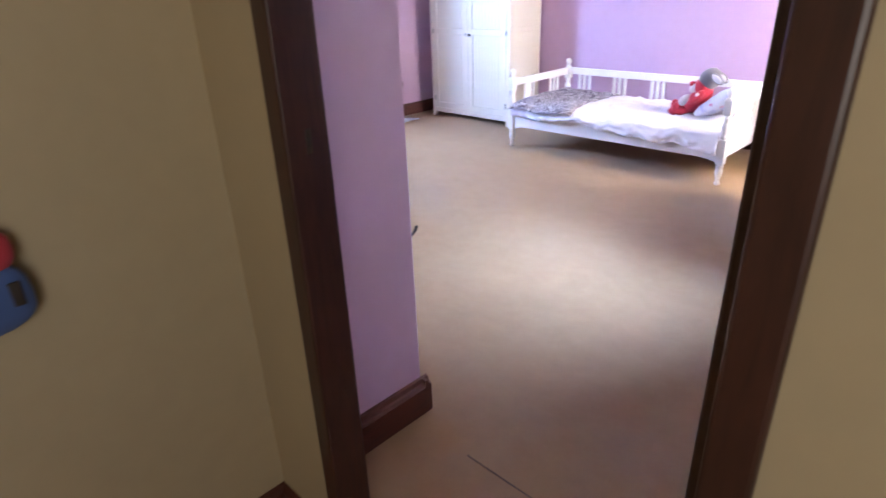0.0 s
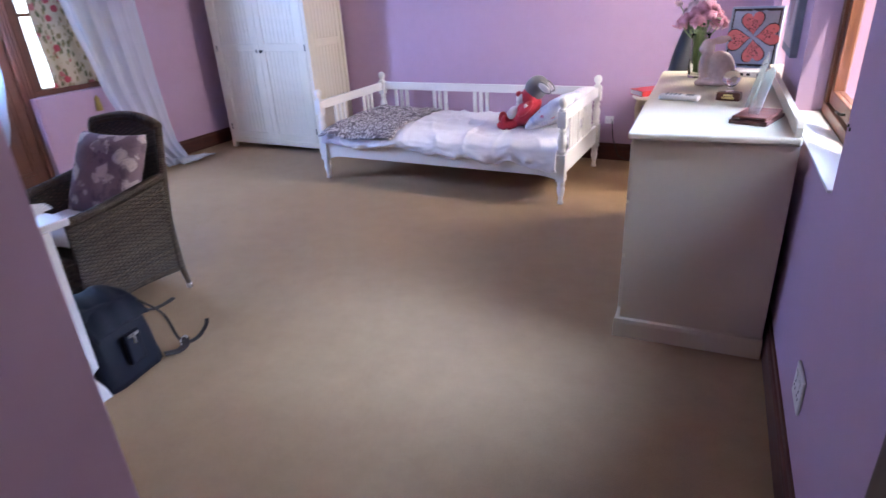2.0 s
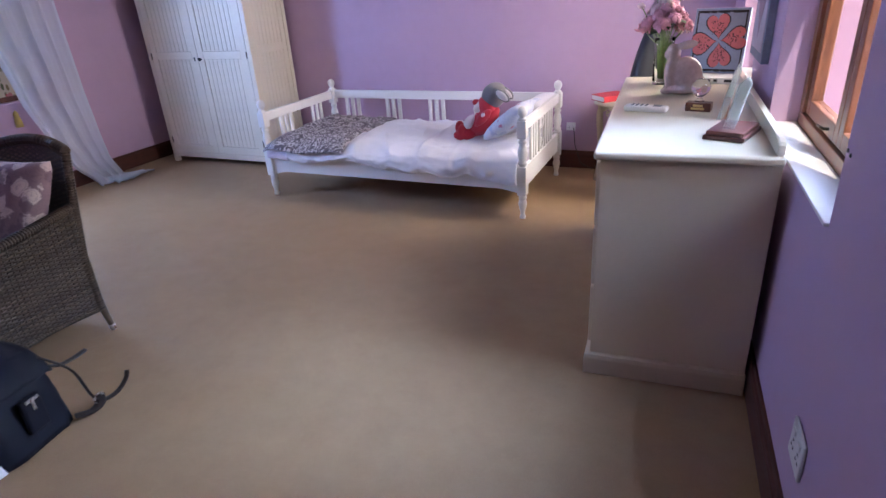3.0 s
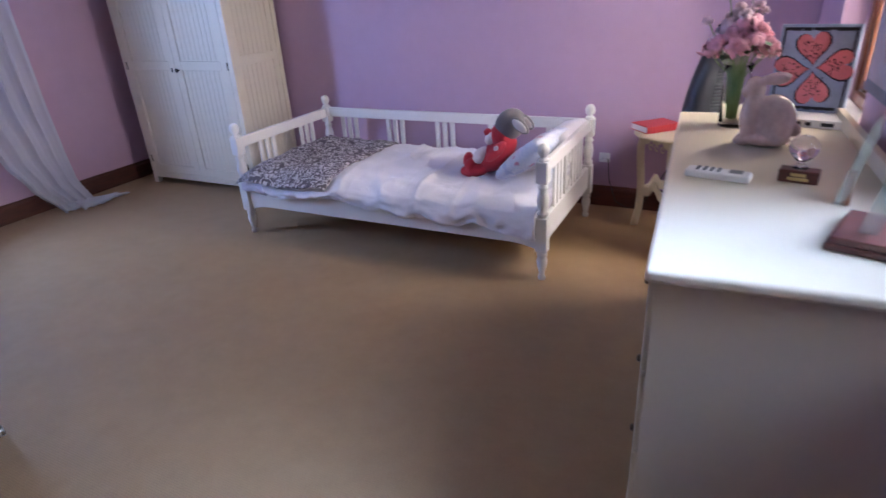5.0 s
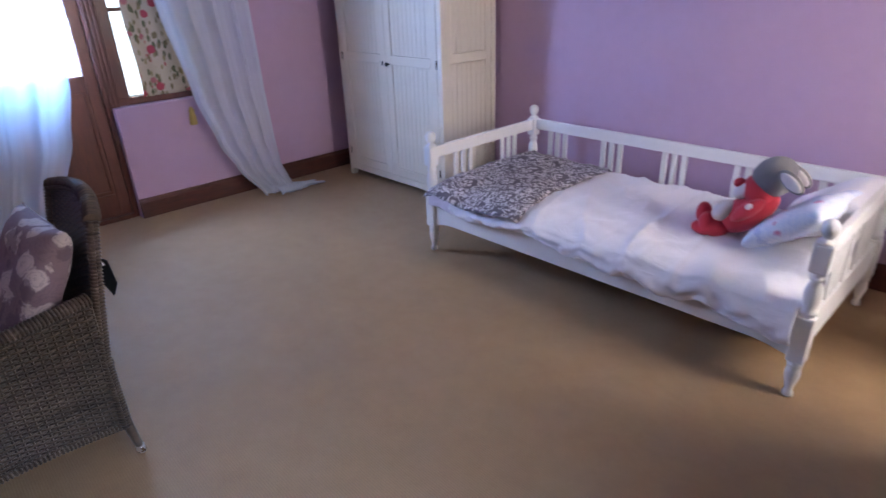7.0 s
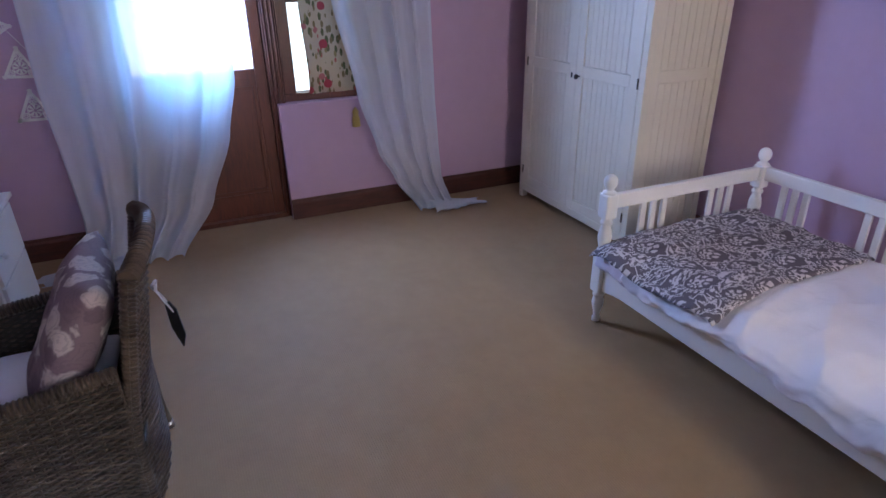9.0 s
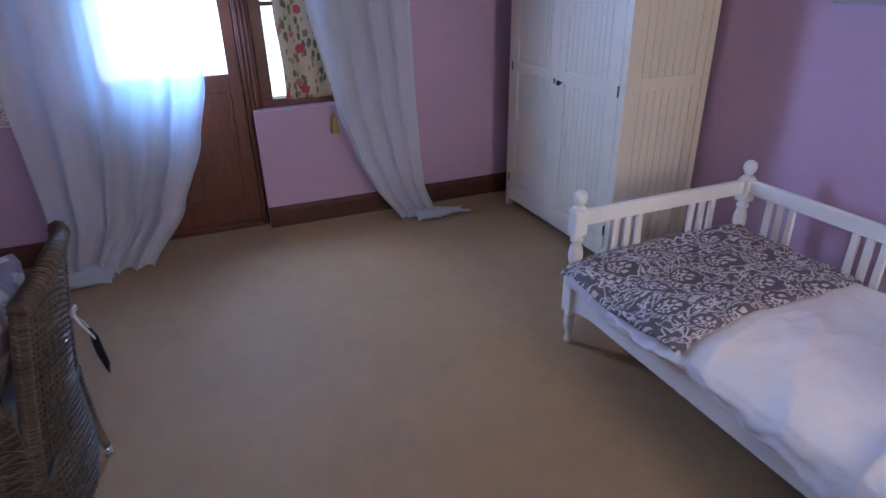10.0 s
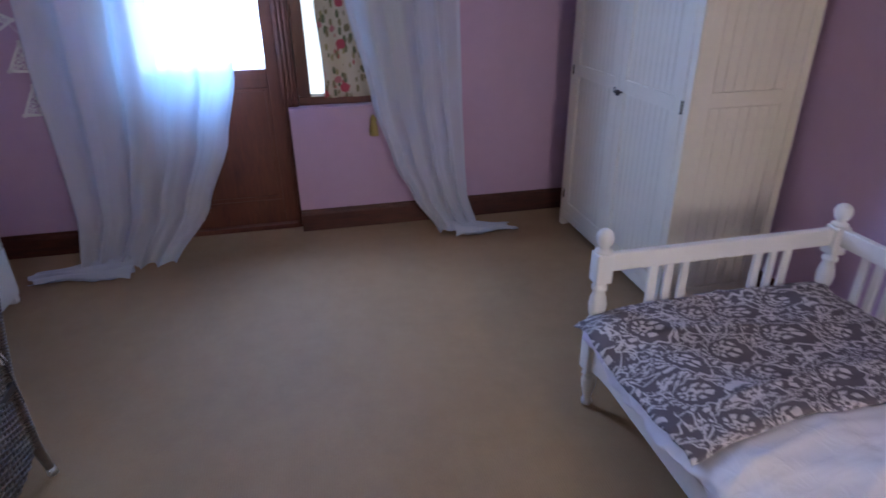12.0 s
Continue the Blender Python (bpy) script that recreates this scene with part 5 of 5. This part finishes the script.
def back_fn(u, v):
    x = -0.275 + 0.55 * u
    z = 0.125 + (0.745 + 0.035 * math.sin(u * math.pi)) * v
    y = 0.215 + 0.035 * (1 - (2 * u - 1) ** 2) + 0.10 * max(0, z - 0.40) ** 1.15 / 0.5
    return Vector((x * (1.0 - 0.10 * max(0, v - 0.55)), y, z)), Vector((0, 1, 0))


def front_fn(u, v):
    return Vector((-0.28 + 0.56 * u, -0.295, 0.135 + 0.02 * math.sin(u * math.pi) + (0.255 - 0.02 * math.sin(u * math.pi)) * v)), Vector((0, -1, 0))


for nm, fn, nu, nv in (("side_panel", side_fn(1), 22, 50), ("side_panel", side_fn(-1), 22, 50), ("back_panel", back_fn, 22, 80), ("front_panel", front_fn, 22, 22)):
    part(nm, weave(bmesh.new(), fn, nu, nv), WICKER, chair)["kind"] = "stuff"
    # dark sheet behind the strands; shade of the weave gaps put into its colour
    part("weave_gap_shade", sheet(bmesh.new(), lambda u, v: fn(u, v)[0] - fn(u, v)[1] * 0.004, 12, 14), WICKER_DARK, chair)


def wrapped_rail(pts, r):
    bm = tube(bmesh.new(), pts, r, 10)
    for i in range(len(pts) - 1):
        a, b = Vector(pts[i]), Vector(pts[i + 1])
        n = max(2, int((b - a).length / 0.011))
        for k in range(n):
            p, d = a.lerp(b, (k + 0.5) / n), (b - a).normalized()
            side = d.cross(Vector((0, 0, 1))).normalized() if abs(d.z) < 0.95 else Vector((1, 0, 0))
            up = d.cross(side)
            tube(bm, [p + (side * math.cos(t) + up * math.sin(t)) * (r + 0.001) + d * 0.0035 * math.cos(t) for t in [q * 2 * math.pi / 8 for q in range(9)]], 0.0045, 4)
    return bm


for s in (-1, 1):
    fn = side_fn(s)
    part("arm_rail", wrapped_rail([fn(u, 1.0)[0] for u in [i / 8 for i in range(9)]], 0.019), WICKER, chair)["kind"] = "stuff"
    part("side_foot_rail", wrapped_rail([fn(u, 0.0)[0] for u in [i / 8 for i in range(9)]], 0.008), WICKER, chair)
    part("back_upright", wrapped_rail([back_fn(0.0 if s < 0 else 1.0, v)[0] for v in [i / 8 for i in range(9)]], 0.017), WICKER, chair)
    for y, splay in ((-0.285, -0.02), (0.212, 0.022)):
        lg = part("leg", tube(bmesh.new(), [(s * 0.275, y, 0.20), (s * 0.275, y + splay * 0.5, 0.10), (s * 0.278, y + splay, 0.025)], [0.018, 0.016, 0.013], 10), WICKER, chair, smooth=True)
        part("foot_cap", tube(bmesh.new(), [(s * 0.278, y + splay, 0.030), (s * 0.278, y + splay * 1.1, 0.0)], 0.0145, 12), CHROME, lg, "metal foot cap", smooth=True)
part("top_rail", wrapped_rail([back_fn(u, 1.0)[0] for u in [i / 12 for i in range(13)]], 0.022), WICKER, chair)["kind"] = "stuff"
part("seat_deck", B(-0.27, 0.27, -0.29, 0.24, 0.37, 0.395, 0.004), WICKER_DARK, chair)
solid("seat_cushion", pillow_mesh(0.48, 0.46, 0.10, 7.0), LINEN, "pale grey-white seat cushion in the wicker armchair", "cushion", pose(-2.930, 2.275, 0.450), True)
solid("cushion", pillow_mesh(0.45, 0.44, 0.15, 2.0), CUSHION, "mauve velvet cushion with pale flowers in the armchair", "cushion", pose(-2.890, 2.433, 0.655, 62, 0, 4), True)
tag = thing("swing_tag", pose(-2.995, 2.627, 0.685), "dark card tag tied to the chair back with white ribbon", "tag")
bm = bmesh.new()
for s in (-1, 1):
    tube(bm, [(0, 0.008, 0), (s * 0.018, 0.022, 0.012), (s * 0.026, 0.020, -0.004), (0, 0.010, -0.004)], 0.005, 6, flat=0.4)
    tube(bm, [(0, 0.010, 0), (s * 0.012, 0.030, -0.04), (s * 0.008, 0.052, -0.095)], 0.004, 6, flat=0.35)
part("ribbon", bm, LINEN, tag, "white ribbon bow")
part("card", prism(bmesh.new(), [(-0.032, -0.09), (0.0, -0.07), (0.032, -0.09), (0.038, -0.20), (0.0, -0.27), (-0.038, -0.20)], lambda a, b, c: (0.8 * a - 0.5 * c, 0.040 + 0.5 * a + 0.8 * c - 0.06 * b, 0.85 * b), 0.003), BLACKPLASTIC, tag)


# ---- desk corner, bag, cabinet ----
dk = thing("desk", pose(-2.17, 1.135, 0), "white painted desk along the wall", "desk")
part("desktop", B(-1.25, 0.03, 0.0, 0.66, 0.735, 0.765, 0.006), WHITE, dk)
for x in (-0.03, -1.22):
    out = [(0.03, 0.02), (0.03, 0.735), (0.60, 0.735), (0.60, 0.15), (0.56, 0.13), (0.60, 0.05), (0.615, 0.0), (0.52, 0.0), (0.49, 0.06), (0.42, 0.10), (0.20, 0.10), (0.13, 0.05), (0.10, 0.0), (0.03, 0.0)]
    out = [p for p in out if p != (0.03, 0.02)]
    part("end_panel", prism(bmesh.new(), out, lambda a, b, c: (x + c, a, b), 0.03, bevel=0.003), WHITE, dk)
part("apron", B(-1.19, -0.03, 0.57, 0.59, 0.64, 0.733, 0.003), WHITE, dk)
pp = thing("paper_stack", pose(-2.36, 1.665, 0.766, 0, 0, 14), "loose white papers lying on the desk", "papers")
for k in range(4):
    part("sheet", B(-0.105, 0.105, -0.148, 0.148, 0.0022 * k, 0.0022 * k + 0.0016), PAPER, pp).rotation_euler = (0, 0, 0.12 * k)
bag = thing("backpack", pose(-2.265, 1.875, 0, 0, 0, 8), "navy leather-look backpack slumped on the carpet by the desk", "backpack")
bm = bmesh.new()
rings = []
for k in range(15):
    v = k / 14
    w, d = 0.150 * (1 - 0.12 * v ** 2), 0.108 * (1 - 0.30 * v ** 2.2)
    rings.append([(-0.02 - 0.05 * v * v + d * math.copysign(abs(math.cos(t)) ** 0.36, math.cos(t)) + 0.010 * noise.noise(Vector((math.cos(t) * 3, math.sin(t) * 3, v * 4))),
                   w * math.copysign(abs(math.sin(t)) ** 0.36, math.sin(t)), 0.004 + 0.335 * v - 0.02 * v * math.sin(t)) for t in [2 * math.pi * i / 36 for i in range(36)]])
ring_loft(bm, rings)
part("body", bm, NAVY, bag, smooth=True)
bm = sheet(bmesh.new(), lambda u, v: (0.085 - 0.235 * (1 - v) ** 1.0 + 0.022 * math.sin(v * 3.14), -0.13 + 0.26 * u, 0.350 - 0.105 * v ** 2.2 + 0.012 * math.sin(u * 3.14) + 0.004 * math.sin(u * 17 + v * 5)), 24, 20)
ob = part("flap", bm, NAVY, bag, smooth=True)
ob.modifiers.new("thick", "SOLIDIFY").thickness = 0.006
part("front_pocket", B(0.082, 0.108, -0.035, 0.045, 0.08, 0.22, 0.010), NAVY, bag)
part("buckle", boxes([(0.106, 0.113, -0.02, 0.03, 0.205, 0.216), (0.106, 0.113, 0.0, 0.010, 0.17, 0.205)], 0.001), CHROME, bag, "small metal buckle")


def strap(pts, w, nm="strap"):
    bm = bmesh.new()
    n = 28
    P = []
    for i in range(n + 1):
        f = i / n * (len(pts) - 1)
        k = min(int(f), len(pts) - 2)
        a, b = Vector(pts[k]), Vector(pts[k + 1])
        c0, c1 = Vector(pts[max(k - 1, 0)]), Vector(pts[min(k + 2, len(pts) - 1)])
        t = f - k
        P.append(0.5 * ((2 * a) + (b - c0) * t + (2 * c0 - 5 * a + 4 * b - c1) * t * t + (3 * a - c0 - 3 * b + c1) * t ** 3))
    tube(bm, P, w, 8, flat=0.3)
    return part(nm, bm, STRAP, bag, smooth=True)


strap([(0.05, 0.12, 0.30), (0.075, 0.20, 0.19), (0.10, 0.22, 0.06), (0.11, 0.25, 0.015), (0.135, 0.30, 0.018), (0.145, 0.35, 0.05), (0.14, 0.37, 0.075)], 0.016)
strap([(0.0, 0.12, 0.26), (0.02, 0.19, 0.21), (0.03, 0.25, 0.20), (0.04, 0.31, 0.205)], 0.014)
strap([(0.10, 0.13, 0.03), (0.13, 0.18, 0.02), (0.12, 0.23, 0.02), (0.10, 0.25, 0.04)], 0.020)
part("strap_ring", tube(bmesh.new(), [(0.115, 0.235 + 0.022 * math.cos(t), 0.034 + 0.022 * math.sin(t)) for t in [i * 0.5 for i in range(14)]], 0.004, 6), CHROME, bag, smooth=True)
cb = thing("bedside_cabinet", pose(-4.28, 1.77, 0), "small white painted cabinet with a round white knob", "cabinet")
part("carcass", B(-0.26, 0.26, -0.20, 0.19, 0.04, 0.575, 0.004), WHITE, cb)
part("cabinet_top", B(-0.28, 0.28, -0.22, 0.215, 0.575, 0.60, 0.006), WHITE, cb)
for x in (-0.235, 0.235):
    for y in (-0.17, 0.165):
        part("foot", B(x - 0.02, x + 0.02, y - 0.02, y + 0.02, 0.0, 0.04, 0.003), WHITE, cb)
for z0, z1 in ((0.07, 0.31), (0.32, 0.56)):
    d = part("drawer", B(-0.235, 0.235, 0.19, 0.206, z0, z1, 0.003), WHITE, cb)
    part("knob", knob(bmesh.new(), 0.17, 0.205, (z0 + z1) / 2, 0.017, 1), WHITE, d, smooth=True)

# paper bunting on the west wall
bt = thing("paper_bunting", pose(-5.098, 0, 0), "white cut-paper bunting pennants hanging down the wall", "bunting")
def pennant(y, z, tilt, s):
    ca, sa = math.cos(tilt), math.sin(tilt)
    def at(a, b, c):
        return (c, y + (a * ca - b * sa) * s, z + (a * sa + b * ca) * s)
    bm = bmesh.new()
    rim = [(-0.5, 0), (0.5, 0), (0.0, 0.92)]
    for i in range(3):
        a, b = Vector(rim[i]), Vector(rim[(i + 1) % 3])
        n = Vector((-(b - a).y, (b - a).x)).normalized() * 0.08
        prism(bm, [tuple(a), tuple(b), tuple(b + n), tuple(a + n)], at, 0.0015)
    for cx, cz, r in ((0.0, 0.30, 0.17), (-0.27, 0.15, 0.09), (0.27, 0.15, 0.09), (0.0, 0.62, 0.11)):
        for k in range(8):
            t = k * math.pi / 4
            prism(bm, [(cx + r * 0.25 * math.cos(t - 0.3), cz + r * 0.25 * math.sin(t - 0.3)), (cx + r * math.cos(t - 0.22), cz + r * math.sin(t - 0.22)),
                       (cx + r * math.cos(t + 0.22), cz + r * math.sin(t + 0.22)), (cx + r * 0.25 * math.cos(t + 0.3), cz + r * 0.25 * math.sin(t + 0.3))], at, 0.0012)
        tube(bm, [at(cx + r * 1.1 * math.cos(t), cz + r * 1.1 * math.sin(t), 0.001) for t in [i * 2 * math.pi / 16 for i in range(17)]], 0.0025, 4)
    part("pennant", bm, PAPER, bt)
pennant(2.085, 0.825, 0.0, 0.19)
pennant(2.075, 1.055, -0.05, 0.18)
pennant(2.02, 1.27, 0.55, 0.18)
part("cord", tube(bmesh.new(), [(0.001, 1.95, 1.50), (0.001, 2.05, 1.32), (0.001, 2.16, 1.15), (0.001, 2.18, 0.90)], 0.0018, 5), PAPER, bt)


# ---- sockets and hall bag ----
def socket(m, label):
    s = thing("wall_socket", m, label, "socket")
    part("plate", B(-0.010, -0.001, -0.062, 0.062, -0.055, 0.055, 0.004), PLASTIC, s)
    for y in (-0.028, 0.028):
        part("rocker", B(-0.014, -0.0095, y - 0.012, y + 0.012, 0.020, 0.038, 0.002), PLASTIC, s)
    bm = bmesh.new()
    for y in (-0.028, 0.028):
        for dy, dz in ((0, 0.004), (-0.010, -0.016), (0.010, -0.016)):
            box(bm, -0.0108, -0.0100, y + dy - 0.003, y + dy + 0.003, dz - 0.004, dz + 0.004)
    part("pin_holes", bm, INK, s)
    return s


socket(RIGHT @ pose(0.0, -0.055, 0.335), "white double wall socket above the skirting")
socket(pose(-1.075, 5.65, 0.335, 0, 0, 90) @ Matrix.Scale(0.58, 4), "white wall socket beside the bed")
for y, z in ((0.09, 1.047), (0.115, 1.052)):
    solid("wall_plug_hole", lathe(bmesh.new(), [(0.005, 0), (0.005, 0.003), (0.001, 0.003)], n=8), INK, "small dark screw hole in the wall", "screw hole", RIGHT @ pose(0, y, z, 0, -90, 0))
hb = thing("hanging_bag", pose(-0.928, -0.045, 0.90), "red and blue cloth bag hanging on the hall wall", "bag")
bm = bmesh.new()
blob(bm, (0.035, 0, 0.065), (0.032, 0.125, 0.075), None, 0, 12, 0.6, 0.006)
part("pouch", bm, BLUECLOTH, hb, smooth=True)
bm = bmesh.new()
blob(bm, (0.038, 0.005, 0.160), (0.030, 0.115, 0.050), None, 0, 12, 0.7, 0.006)
part("upper_band", bm, REDCLOTH, hb, "red upper band", smooth=True)
part("loop", tube(bmesh.new(), [(0.03, -0.10, 0.20), (0.01, -0.06, 0.36), (0.004, 0.0, 0.42), (0.01, 0.05, 0.36), (0.03, 0.07, 0.20)], 0.006, 6), STRAP, hb, smooth=True)
part("hook", tube(bmesh.new(), [(0.0, 0, 0.43), (0.02, 0, 0.425), (0.026, 0, 0.44)], 0.004, 6), BRONZE, hb, smooth=True)
part("zip_pull", B(0.062, 0.070, 0.085, 0.105, 0.05, 0.10, 0.003), STRAP, hb)
